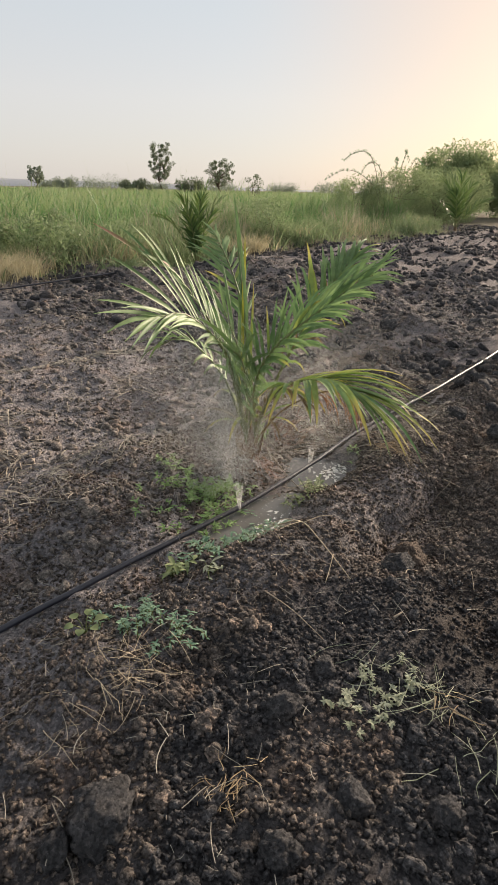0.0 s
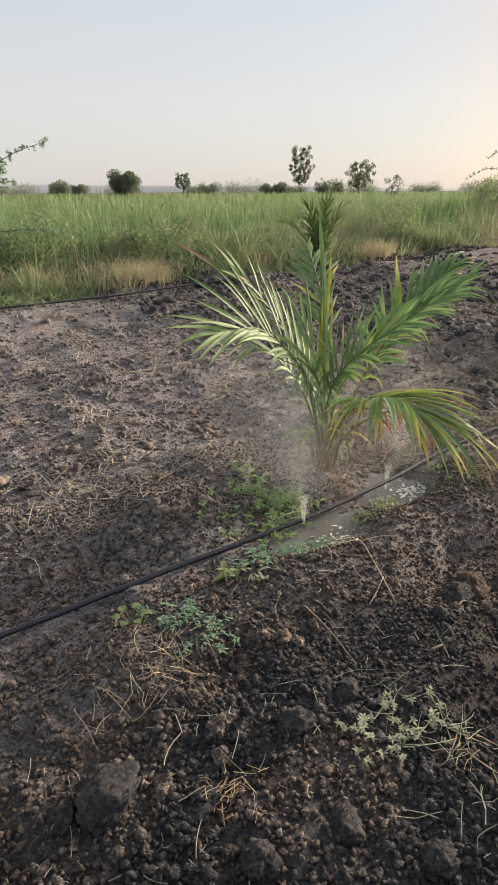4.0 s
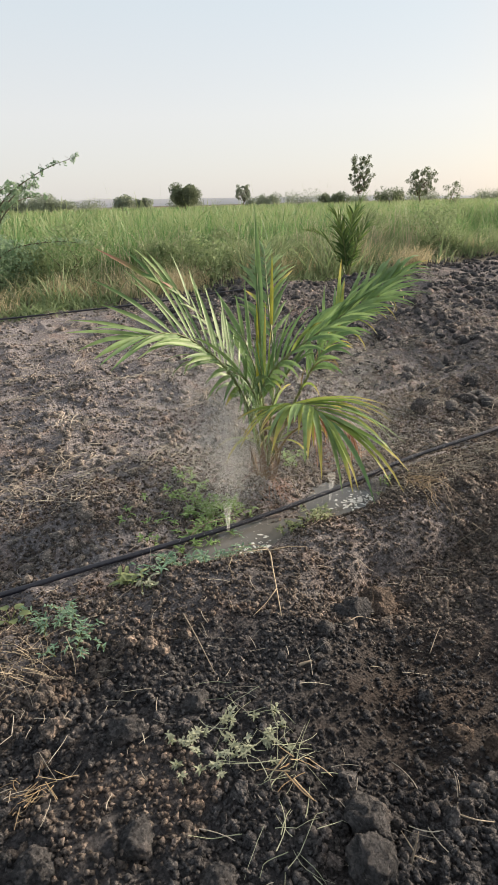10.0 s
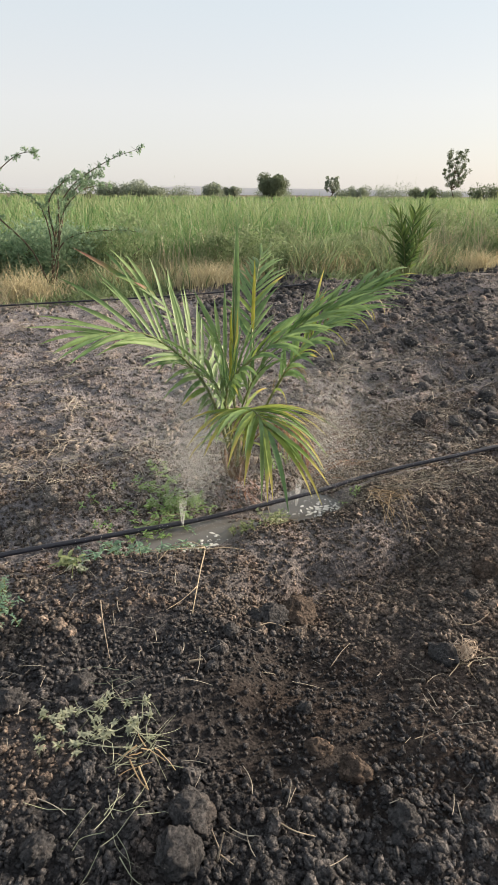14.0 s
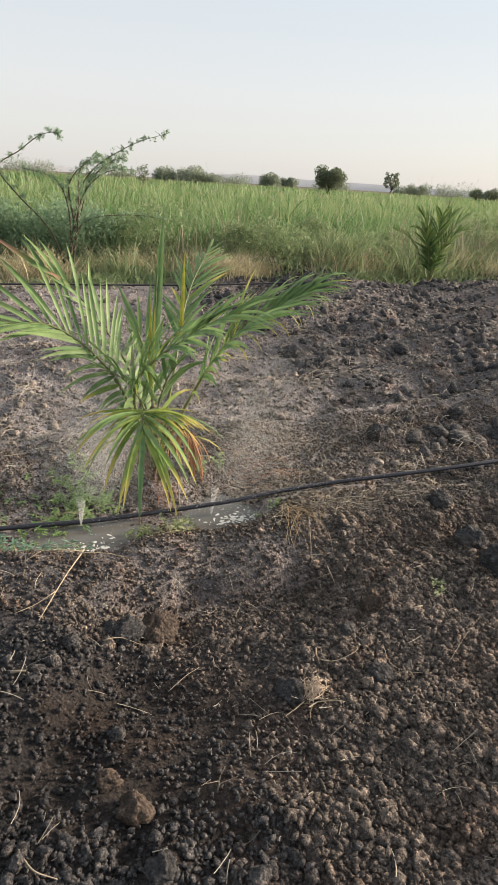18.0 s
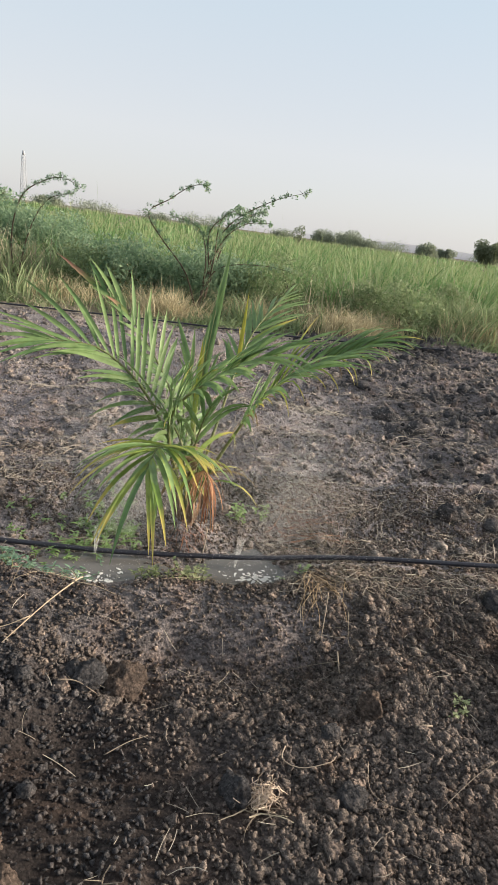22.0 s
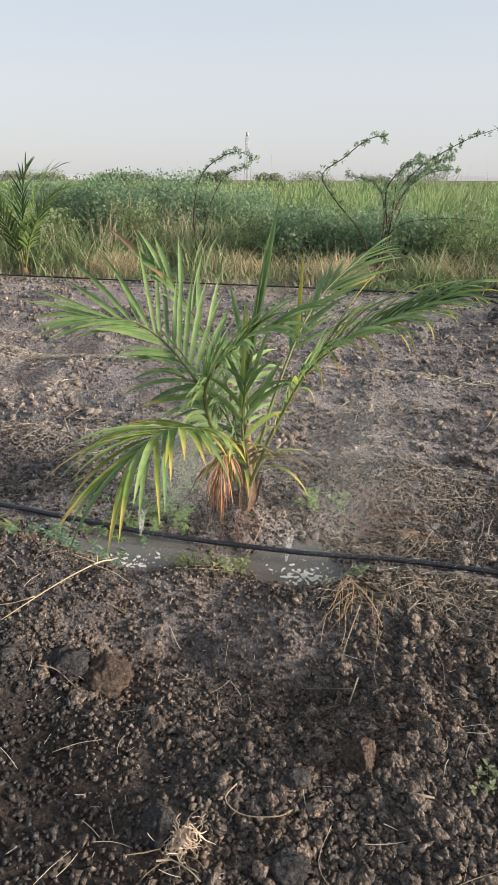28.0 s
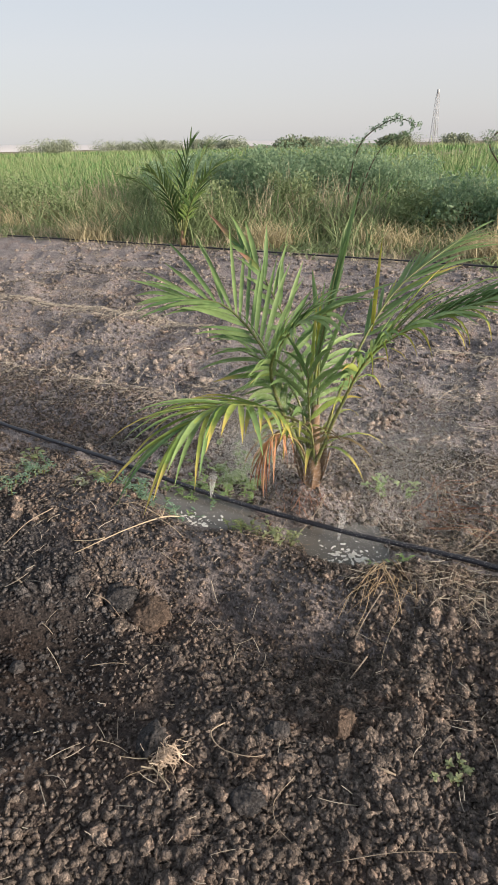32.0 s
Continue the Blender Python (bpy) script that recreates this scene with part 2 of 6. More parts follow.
        # the first tint is dry crust, lifted further for the mist's pale veil
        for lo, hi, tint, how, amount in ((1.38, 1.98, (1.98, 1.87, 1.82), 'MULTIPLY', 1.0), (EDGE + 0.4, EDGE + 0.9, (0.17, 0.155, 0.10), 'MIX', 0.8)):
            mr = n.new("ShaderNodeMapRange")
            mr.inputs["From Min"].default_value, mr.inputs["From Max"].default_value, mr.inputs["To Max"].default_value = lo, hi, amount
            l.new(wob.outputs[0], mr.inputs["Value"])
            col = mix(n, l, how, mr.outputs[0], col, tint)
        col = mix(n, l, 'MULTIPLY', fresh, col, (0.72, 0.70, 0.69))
    speck = noise_tex(n, l, 130, 2)
    sr = ramp(n, ((0.70, (0, 0, 0)), (0.80, (1, 1, 1))))
    l.new(speck.outputs["Fac"], sr.inputs[0])
    col = mix(n, l, 'MIX', sr.outputs[0], col, (0.19, 0.178, 0.166)) if not island else col
    if island:
        g = n.new("ShaderNodeNewGeometry")
        ir = ramp(n, ((0.0, (0.68, 0.68, 0.69)), (0.55, (1.0, 0.98, 0.96)), (0.92, (1.2, 1.17, 1.14)), (1.0, (1.4, 1.34, 1.28))))
        l.new(g.outputs["Random Per Island"], ir.inputs[0])
        col = mix(n, l, 'MULTIPLY', 1.0, col, ir.outputs[0])
    l.new(col, p.inputs["Base Color"])
    b = n.new("ShaderNodeBump")
    b.inputs["Strength"].default_value, b.inputs["Distance"].default_value = 1.0, 0.005 if island else 0.009
    l.new(noise_tex(n, l, 150 if island else 70, 8, 0.8).outputs["Fac"], b.inputs["Height"])
    lumps, cells, tc2 = n.new("ShaderNodeBump"), n.new("ShaderNodeTexVoronoi"), n.new("ShaderNodeTexCoord")
    cells.inputs["Scale"].default_value, cells.inputs["Randomness"].default_value = 190 if island else 90, 1.0
    l.new(tc2.outputs["Object"], cells.inputs["Vector"])
    lumps.invert = True
    lumps.inputs["Strength"].default_value, lumps.inputs["Distance"].default_value = 1.0, 0.004 if island else 0.008
    l.new(cells.outputs["Distance"], lumps.inputs["Height"])
    l.new(lumps.outputs[0], b.inputs["Normal"])
    l.new(b.outputs[0], p.inputs["Normal"])
    return m


def leaf_material(name, green, light, tip=None, start=0.75, spread=0.25, rough=0.45, through_light=0.25, island=False):
    """A leaf, its colour varied from piece to piece; its end, by the u of its map, may be dry."""
    m, n, l, p = material(name, rough)
    if island:
        g = n.new("ShaderNodeNewGeometry").outputs["Random Per Island"]
    else:
        g = n.new("ShaderNodeObjectInfo").outputs["Random"]
    p.inputs["Specular IOR Level"].default_value = 0.4
    r = ramp(n, ((0.0, green), (1.0, light)))
    l.new(g, r.inputs[0])
    streak = noise_tex(n, l, 30, 3)
    sr = ramp(n, ((0.3, (0.75, 0.75, 0.75)), (0.7, (1.2, 1.2, 1.2))))
    l.new(streak.outputs["Fac"], sr.inputs[0])
    col = mix(n, l, 'MULTIPLY', 0.8, r.outputs[0], sr.outputs[0])
    if tip:
        uv = n.new("ShaderNodeUVMap")
        sep = n.new("ShaderNodeSeparateXYZ")
        l.new(uv.outputs[0], sep.inputs[0])
        add = n.new("ShaderNodeMath")
        add.operation = 'MULTIPLY_ADD'
        l.new(noise_tex(n, l, 14, 3).outputs["Fac"], add.inputs[0])
        add.inputs[1].default_value = 0.45
        l.new(sep.outputs[0], add.inputs[2])
        tr = ramp(n, ((min(start + 0.22, 0.98), (0, 0, 0)), (min(start + 0.22 + spread, 1.0), (1, 1, 1))))
        l.new(add.outputs[0], tr.inputs[0])
        col = mix(n, l, 'MIX', tr.outputs[0], col, tip)
    l.new(col, p.inputs["Base Color"])
    t, ms = n.new("ShaderNodeBsdfTranslucent"), n.new("ShaderNodeMixShader")
    l.new(col, t.inputs["Color"])
    ms.inputs[0].default_value = through_light
    l.new(p.outputs[0], ms.inputs[1])
    l.new(t.outputs[0], ms.inputs[2])
    l.new(ms.outputs[0], n["Material Output"].inputs["Surface"])
    return m


def plain_material(name, a, b, scale=20, rough=0.7, metal=0.0, relief_=0.3, dist=0.003):
    m, n, l, p = material(name, rough)
    t = noise_tex(n, l, scale, 5)
    r = ramp(n, ((0.3, a), (0.7, b)))
    l.new(t.outputs["Fac"], r.inputs[0])
    l.new(r.outputs[0], p.inputs["Base Color"])
    p.inputs["Metallic"].default_value = metal
    bm_ = n.new("ShaderNodeBump")
    bm_.inputs["Strength"].default_value, bm_.inputs["Distance"].default_value = relief_, dist
    l.new(noise_tex(n, l, scale * 3, 5).outputs["Fac"], bm_.inputs["Height"])
    l.new(bm_.outputs[0], p.inputs["Normal"])
    return m


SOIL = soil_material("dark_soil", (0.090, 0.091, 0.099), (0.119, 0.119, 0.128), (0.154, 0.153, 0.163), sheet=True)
CLOD = soil_material("soil_clods", (0.061, 0.062, 0.068), (0.088, 0.089, 0.096), (0.120, 0.120, 0.129), island=True)
PALM_GREEN = leaf_material("palm_leaflet_green", (0.12, 0.225, 0.085), (0.25, 0.365, 0.14), rough=0.52, through_light=0.3)
PALM_YELLOW = leaf_material("palm_leaflet_yellowing", (0.17, 0.29, 0.07), (0.36, 0.44, 0.11), (0.54, 0.47, 0.13), 0.60, 0.35, 0.5, through_light=0.35)
PALM_GOLD = leaf_material("palm_leaflet_golden", (0.42, 0.41, 0.06), (0.53, 0.49, 0.09))
PALM_DRY = leaf_material("palm_leaflet_dry", (0.16, 0.12, 0.06), (0.30, 0.22, 0.11), rough=0.8)
PALM_DEAD = leaf_material("palm_leaflet_dead", (0.24, 0.09, 0.05), (0.56, 0.32, 0.18), rough=0.8)
PALM_STEM = plain_material("palm_stalk", (0.09, 0.13, 0.035), (0.17, 0.18, 0.065), 25, 0.5)
PALM_BASE = plain_material("palm_sheath", (0.11, 0.07, 0.045), (0.24, 0.16, 0.10), 30, 0.8)
PIPE = plain_material("black_pipe", (0.013, 0.014, 0.022), (0.026, 0.028, 0.042), 60, 0.32, 0, 0.12)
CROP = leaf_material("crop_blades", (0.085, 0.19, 0.06), (0.19, 0.32, 0.125), (0.27, 0.33, 0.16), 0.76, 0.3, 0.6, 0.38, True)
WEED = leaf_material("weed_leaves", (0.13, 0.19, 0.085), (0.28, 0.33, 0.16), rough=0.6, through_light=0.35, island=True)
DRY = leaf_material("dry_grass", (0.31, 0.275, 0.195), (0.52, 0.46, 0.34), rough=0.85, through_light=0.2, island=True)
STRAW = leaf_material("straw_litter", (0.23, 0.205, 0.17), (0.50, 0.455, 0.38), rough=0.85, through_light=0.1, island=True)
BUSH = leaf_material("bush_leaves", (0.15, 0.25, 0.155), (0.31, 0.42, 0.27), rough=0.6, through_light=0.55, island=True)
PALM_PINK = leaf_material("palm_leaflet_brown_tip", (0.14, 0.20, 0.06), (0.24, 0.28, 0.09), (0.36, 0.20, 0.14), 0.42, 0.3, 0.6)
DRY_CLOD = soil_material("dry_soil_clods", (0.121, 0.108, 0.101), (0.156, 0.139, 0.130), (0.194, 0.173, 0.162), island=True)
FAR_CLOD = soil_material("furrow_clods", (0.165, 0.154, 0.148), (0.216, 0.202, 0.194), (0.265, 0.248, 0.238), island=True)
# bush green lightened in the colour for haze and back light
GREY_BUSH = leaf_material("hazed_bush_leaves", (0.17, 0.23, 0.115), (0.29, 0.35, 0.18), rough=0.8, through_light=0.55, island=True)
FAR_LEAF = leaf_material("tree_leaves", (0.025, 0.05, 0.022), (0.06, 0.09, 0.04), rough=0.7, island=True)
BARK = plain_material("bark", (0.06, 0.045, 0.03), (0.13, 0.10, 0.07), 12, 0.9)
TWIG = plain_material("dry_twig", (0.19, 0.155, 0.12), (0.34, 0.285, 0.22), 30, 0.85)
# the hills' pale grey is distance haze painted into the colour
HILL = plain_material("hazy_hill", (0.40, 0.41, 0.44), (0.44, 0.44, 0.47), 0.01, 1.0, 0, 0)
# galvanised grey, paled and blued by painted distance haze
STEEL = plain_material("hazed_galvanised_steel", (0.36, 0.38, 0.41), (0.42, 0.43, 0.46), 3, 0.8, 0.0)


# ---- mesh helpers ----
def mesh_object(name, verts, faces, mat, parent=None, uv=None, flat=False):
    me = bpy.data.meshes.new(name)
    me.from_pydata([tuple(v) for v in verts] if not isinstance(verts, np.ndarray) else verts.tolist(), [], faces)
    if uv is not None:
        lay = me.uv_layers.new(name="UVMap")
        idx = np.empty(len(me.loops), int)
        me.loops.foreach_get("vertex_index", idx)
        lay.data.foreach_set("uv", np.asarray(uv, float)[idx].ravel())
    if not flat:
        me.polygons.foreach_set("use_smooth", np.ones(len(me.polygons), bool))
    me.materials.append(mat)
    ob = new(name, me)
    ob.parent = parent
    return ob


def fast_mesh(name, verts, faces, mat, uv=None, flat=False):
    """One object from arrays; all faces have the same number of corners."""
    me = bpy.data.meshes.new(name)
    k = faces.shape[1]
    me.vertices.add(len(verts))
    me.vertices.foreach_set("co", verts.astype(np.float32).ravel())
    me.loops.add(faces.size)
    me.loops.foreach_set("vertex_index", faces.astype(np.int32).ravel())
    me.polygons.add(len(faces))
    me.polygons.foreach_set("loop_start", np.arange(0, faces.size, k, dtype=np.int32))
    me.polygons.foreach_set("loop_total", np.full(len(faces), k, np.int32))
    if not flat:
        me.polygons.foreach_set("use_smooth", np.ones(len(faces), bool))
    if uv is not None:
        lay = me.uv_layers.new(name="UVMap")
        lay.data.foreach_set("uv", uv[faces.ravel()].astype(np.float32).ravel())
    me.update(calc_edges=True)
    me.validate()
    me.materials.append(mat)
    return new(name, me)


def tube(points, radii, sides=8, cap=True):
    """Verts and faces of a tube along points."""
    pts = [Vector(p) for p in points]
    if not hasattr(radii, "__len__"):
        radii = [radii] * len(pts)
    verts, faces = [], []
    ref = Vector((0, 0, 1))
    for i, p in enumerate(pts):
        d = (pts[min(i + 1, len(pts) - 1)] - pts[max(i - 1, 0)]).normalized()
        a = d.cross(ref if abs(d.dot(ref)) < 0.95 else Vector((1, 0, 0))).normalized()
        b = d.cross(a).normalized()
        for k in range(sides):
            ang = 2 * math.pi * k / sides
            verts.append(p + (a * math.cos(ang) + b * math.sin(ang)) * radii[i])
    for i in range(len(pts) - 1):
        for k in range(sides):
            faces.append((i * sides + k, i * sides + (k + 1) % sides, (i + 1) * sides + (k + 1) % sides, (i + 1) * sides + k))
    if cap:
        faces.append(tuple(range(sides))[::-1])
        faces.append(tuple(range((len(pts) - 1) * sides, len(pts) * sides)))
    return verts, faces


def spline(ctrl, n):
    """n points of a smooth curve through ctrl."""
    c = [Vector(p) for p in ctrl]
    c = [2 * c[0] - c[1]] + c + [2 * c[-1] - c[-2]]
    out, segs = [], len(c) - 3
    for k in range(n):
        u = k / (n - 1) * segs
        i = min(int(u), segs - 1)
        t = u - i
        a, b, e, f = c[i:i + 4]
        out.append(0.5 * (2 * b + (e - a) * t + (2 * a - 5 * b + 4 * e - f) * t * t + (3 * b - a - 3 * e + f) * t ** 3))
    return out


def blade(base, way, normal, length, width, droop, segs=6, fold=0.25, roll_=0.0, kink=0.0):
    """A folded, drooping leaf blade with a keel: verts, faces, uv."""
    way, normal = Vector(way).normalized(), Vector(normal)
    verts, uv, p, d = [], [], Vector(base), way.copy()
    step = length / segs
    for i in range(segs + 1):
        t = i / segs
        w = width * (0.35 + 0.65 * min(1, t / 0.18)) * (1 - max(0, (t - 0.45) / 0.55) ** 1.6) * 0.5
        w = max(w, width * 0.02)
        side = d.cross(normal)
        side = side.normalized() if side.length > 1e-4 else Vector((1, 0, 0))
        up = side.cross(d).normalized()
        side, up = side * math.cos(roll_ * t) + up * math.sin(roll_ * t), up * math.cos(roll_ * t) - side * math.sin(roll_ * t)
        verts += [p - side * w + up * w * fold, p.copy(), p + side * w + up * w * fold]
        uv += [(t, 0), (t, 0.5), (t, 1)]
        g = droop * (0.3 + 1.4 * t) + (kink if 0.45 < t < 0.65 else 0)
        d = (d + Vector((0, 0, -1)) * g / segs).normalized()
        p = p + d * step
    faces = []
    for i in range(segs):
        a = i * 3
        faces += [(a, a + 1, a + 4, a + 3), (a + 1, a + 2, a + 5, a + 4)]
    return verts, faces, uv


# ---- the ground: one sheet of soil that reaches the horizon ----
def spaced(stretches, reach):
    """Coordinates that are close over the given stretches (from, step) and widen beyond them."""
    mid = []
    for (lo, step), (hi, _) in zip(stretches, stretches[1:]):
        mid += list(np.arange(lo, hi - step * 0.5, step))
    up, w = [mid[-1]], stretches[-2][1]
    while up[-1] < reach:
        w = min(w * 1.11, 260)
        up.append(up[-1] + w)
    dn, w = [mid[0]], stretches[0][1]
    while dn[-1] > -reach:
        w = min(w * 1.11, 260)
        dn.append(dn[-1] - w)
    return np.array(dn[:0:-1] + mid + up[1:])


def build_ground():
    ss = spaced(((-3.5, 0.04), (0.2, 0.016), (4.4, 0.038), (9.0, 0)), 1500)
    dd = spaced(((-3.0, 0.06), (-0.1, 0.016), (2.1, 0.022), (4.6, 0.034), (7.6, 0)), 1500)
    S, D = np.meshgrid(ss, dd, indexing="ij")
    Z = relief(S, D)
    X, Y = xy(S, D)
    verts = np.stack([X, Y, Z], -1).reshape(-1, 3)
    a = np.arange(S.size).reshape(S.shape)
    faces = np.stack([a[:-1, :-1], a[1:, :-1], a[1:, 1:], a[:-1, 1:]], -1).reshape(-1, 4)
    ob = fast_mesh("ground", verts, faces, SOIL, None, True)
    return tagged(ob, "dark tilled soil with furrows, ridges and crumbly clods", "ground", kind="structure")


GROUND = build_ground()


DRIP = [(-9, 1.6), (-4, 1.58), (0, 1.59), (0.9, 1.56), (1.44, 1.50), (2.14, 1.46), (2.7, 1.46), (3.2, 1.46), (4.2, 1.36), (7, 1.3), (20, 1.4)]


# ---- clods ----
def ico():
    g = (1 + 5 ** 0.5) / 2
    v = np.array([(-1, g, 0), (1, g, 0), (-1, -g, 0), (1, -g, 0), (0, -1, g), (0, 1, g), (0, -1, -g), (0, 1, -g), (g, 0, -1), (g, 0, 1), (-g, 0, -1), (-g, 0, 1)])
    f = np.array([(0, 11, 5), (0, 5, 1), (0, 1, 7), (0, 7, 10), (0, 10, 11), (1, 5, 9), (5, 11, 4), (11, 10, 2), (10, 7, 6), (7, 1, 8),
                  (3, 9, 4), (3, 4, 2), (3, 2, 6), (3, 6, 8), (3, 8, 9), (4, 9, 5), (2, 4, 11), (6, 2, 10), (8, 6, 7), (9, 8, 1)])
    return v / np.linalg.norm(v[0]), f


def ico2():
    v, f = ico()
    v, cache, out = [tuple(p) for p in v], {}, []

    def half(a, b):
        k = (min(a, b), max(a, b))
        if k not in cache:
            m = (np.array(v[a]) + v[b])
            v.append(tuple(m / np.linalg.norm(m)))
            cache[k] = len(v) - 1
        return cache[k]
    for a, b, c in f:
        x, y, z = half(a, b), half(b, c), half(c, a)
        out += [(a, x, z), (b, y, x), (c, z, y), (x, y, z)]
    return np.array(v), np.array(out)


def octa():
    v = np.array([(1, 0, 0), (-1, 0, 0), (0, 1, 0), (0, -1, 0), (0, 0, 1), (0, 0, -1)], float)
    f = np.array([(0, 2, 4), (2, 1, 4), (1, 3, 4), (3, 0, 4), (2, 0, 5), (1, 2, 5), (3, 1, 5), (0, 3, 5)])
    return v, f


def scatter_clods(name, pos, size, shape, label, mat=None):
    """Crumbs of soil strewn over pos, joined into one object."""
    v, f = shape
    n, k = len(pos), len(v)
    if k > 12:          # broad facets first, then small unevenness
        lump = rng.normal(size=(n, 11, 3))
        lump /= np.linalg.norm(lump, axis=2)[..., None]
        r = np.ones((n, k, 1)) + 0.15 * rng.normal(size=(n, k, 1)).clip(-1.6, 1.6)
        for i in range(11):
            over = (v[None] * lump[:, i:i + 1]).sum(-1, keepdims=True) - rng.uniform(0.3, 0.75, (n, 1, 1))
            r = r - 0.55 * np.maximum(over, 0)
    else:
        r = 1 + 0.2 * rng.normal(size=(n, k, 1)).clip(-1.6, 1.6)
    q = rng.normal(size=(n, 4))
    q /= np.linalg.norm(q, axis=1)[:, None]
    w, x, y, z = q.T
    R = np.stack([1 - 2 * (y * y + z * z), 2 * (x * y - z * w), 2 * (x * z + y * w), 2 * (x * y + z * w), 1 - 2 * (x * x + z * z), 2 * (y * z - x * w),
                  2 * (x * z - y * w), 2 * (y * z + x * w), 1 - 2 * (x * x + y * y)], -1).reshape(n, 3, 3)
    sc = size[:, None] * rng.uniform(0.42, 1.4, (n, 3))
    p = np.einsum("nij,nkj->nki", R, (v[None] * r) * sc[:, None, :])
    p[..., 2] *= 0.85
    p += pos[:, None, :]
    faces = (f[None] + (np.arange(n) * k)[:, None, None]).reshape(-1, 3)
    ob = fast_mesh(name, p.reshape(-1, 3), faces, mat or CLOD, None, True)
    return tagged(ob, label, "soil clods", kind="stuff")


def strew(n, s0, s1, d0, d1, lo, hi, keep=None, power=2.5, sink=0.25):
    s, d = rng.uniform(s0, s1, n), rng.uniform(d0, d1, n)
    if keep is not None:
        m = rng.random(n) < keep(s, d)
        s, d = s[m], d[m]
    size = lo + (hi - lo) * rng.random(len(s)) ** power
    x, y = xy(s, d)
    return np.stack([x, y, relief(s, d) + size * (0.5 - sink)], -1), size


def clear(s, d):
    """Nothing on the pools or on the pipe."""
    k = 1.0
    for c in (POOL1, POOL2):
        k = k * (1 - smooth(0.30, 0.45, bump(s, d, *c, 0.2, 0.12)))
    return k * smooth(0.018, 0.03, np.abs(d - np.interp(s, [p[0] for p in DRIP], [p[1] for p in DRIP])))


def cloddy(s, d):
    k = 0.45 + 0.75 * smooth(2.4, 2.8, s + 0.3 * vnoise(s * 2, d * 2)) + 0.3 * smooth(0.3, 0.05, d)
    k = k * (0.55 + 0.6 * vnoise(s * 3.3, d * 3.3 + 20))
    k = k * (1 - 0.96 * smooth(0.25, 0.6, bump(s, d, 2.22, 0.42, 0.5, 0.3))) * (1 - 0.92 * smooth(0.2, 0.7, bump(s, d, 2.45, 1.02, 0.6, 0.2)))
    for c in (POOL1, POOL2):
        k = k * (1 - bump(s, d, *c, 0.2, 0.13))
    k = k * (1 - 0.8 * bump(s, d, *sd(*PALM), 0.25, 0.15)) * (1 - 0.65 * smooth(0.95, 1.1, d) * (1 - smooth(2.6, 2.9, s)))
    return np.clip(k, 0.02, 1) * clear(s, d)


def by_tone(name, label, pos, size, shape):
    """Dark crumbs near the path, pale ones along the row and farther on."""
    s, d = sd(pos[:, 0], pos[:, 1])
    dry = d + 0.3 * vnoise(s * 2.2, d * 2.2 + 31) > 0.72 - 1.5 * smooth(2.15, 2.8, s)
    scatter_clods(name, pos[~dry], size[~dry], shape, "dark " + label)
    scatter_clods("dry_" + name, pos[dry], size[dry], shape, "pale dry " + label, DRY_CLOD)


p0, z0 = strew(110000, 0.0, 4.8, -0.15, 2.2, 0.0032, 0.011, lambda s, d: (1 - 0.25 * smooth(0.9, 1.1, d) * (1 - smooth(2.6, 2.9, s))) * np.clip(0.6 + 0.6 * cloddy(s, d), 0, 1) * clear(s, d) * (1 - 0.25 * smooth(0.25, 0.6, bump(s, d, 2.22, 0.42, 0.5, 0.3))), 1.5, 0.0)
by_tone("fine_soil_crumbs", "fine crumbs of soil strewn over the tilled ground", p0, z0, octa())
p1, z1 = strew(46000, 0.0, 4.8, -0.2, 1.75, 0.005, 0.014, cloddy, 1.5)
by_tone("soil_crumbs", "loose crumbs of soil strewn over the tilled ground", p1, z1, ico())
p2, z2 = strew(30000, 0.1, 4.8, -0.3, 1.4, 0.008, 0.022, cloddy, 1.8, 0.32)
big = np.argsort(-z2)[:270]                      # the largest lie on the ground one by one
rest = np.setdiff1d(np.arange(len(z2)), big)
by_tone("soil_clods", "small rough clods lying on the tilled ground", p2[rest], z2[rest], ico2())


def lone_clods(pos, size):
    shapes = []
    for k in range(14):
        bm = bmesh.new()
        bmesh.ops.create_icosphere(bm, subdivisions=3, radius=1)
        off = Vector((k * 7.3, k * 3.1, 5.0))
        wide = rng.uniform(0.7, 1.25, 3)
        for v in bm.verts:
            q = 1 + 0.45 * noise.noise(v.co * 1.4 + off) + 0.25 * noise.noise(v.co * 3.2 + off) + 0.16 * noise.noise(v.co * 7 + off)
            v.co = Vector((v.co.x * wide[0], v.co.y * wide[1], v.co.z * wide[2])) * q * 0.02
        pair = []
        for mat in (CLOD, DRY_CLOD):
            me = bpy.data.meshes.new("clod")
            bm.to_mesh(me)
            me.materials.append(mat)
            pair.append(me)
        bm.free()
        shapes.append(pair)
    for k, (p, r_) in enumerate(zip(pos, size)):
        s, d = sd(p[0], p[1])
        ob = new("clod", shapes[k % 14][int(d > 0.72 - 1.5 * smooth(2.15, 2.8, s))])
        ob.parent = GROUND
        ob.matrix_world = pose(p[0], p[1], p[2], rng.uniform(0, 360), rng.uniform(0, 360), rng.uniform(0, 360)) @ Matrix.Scale(float(r_) / 0.02, 4)


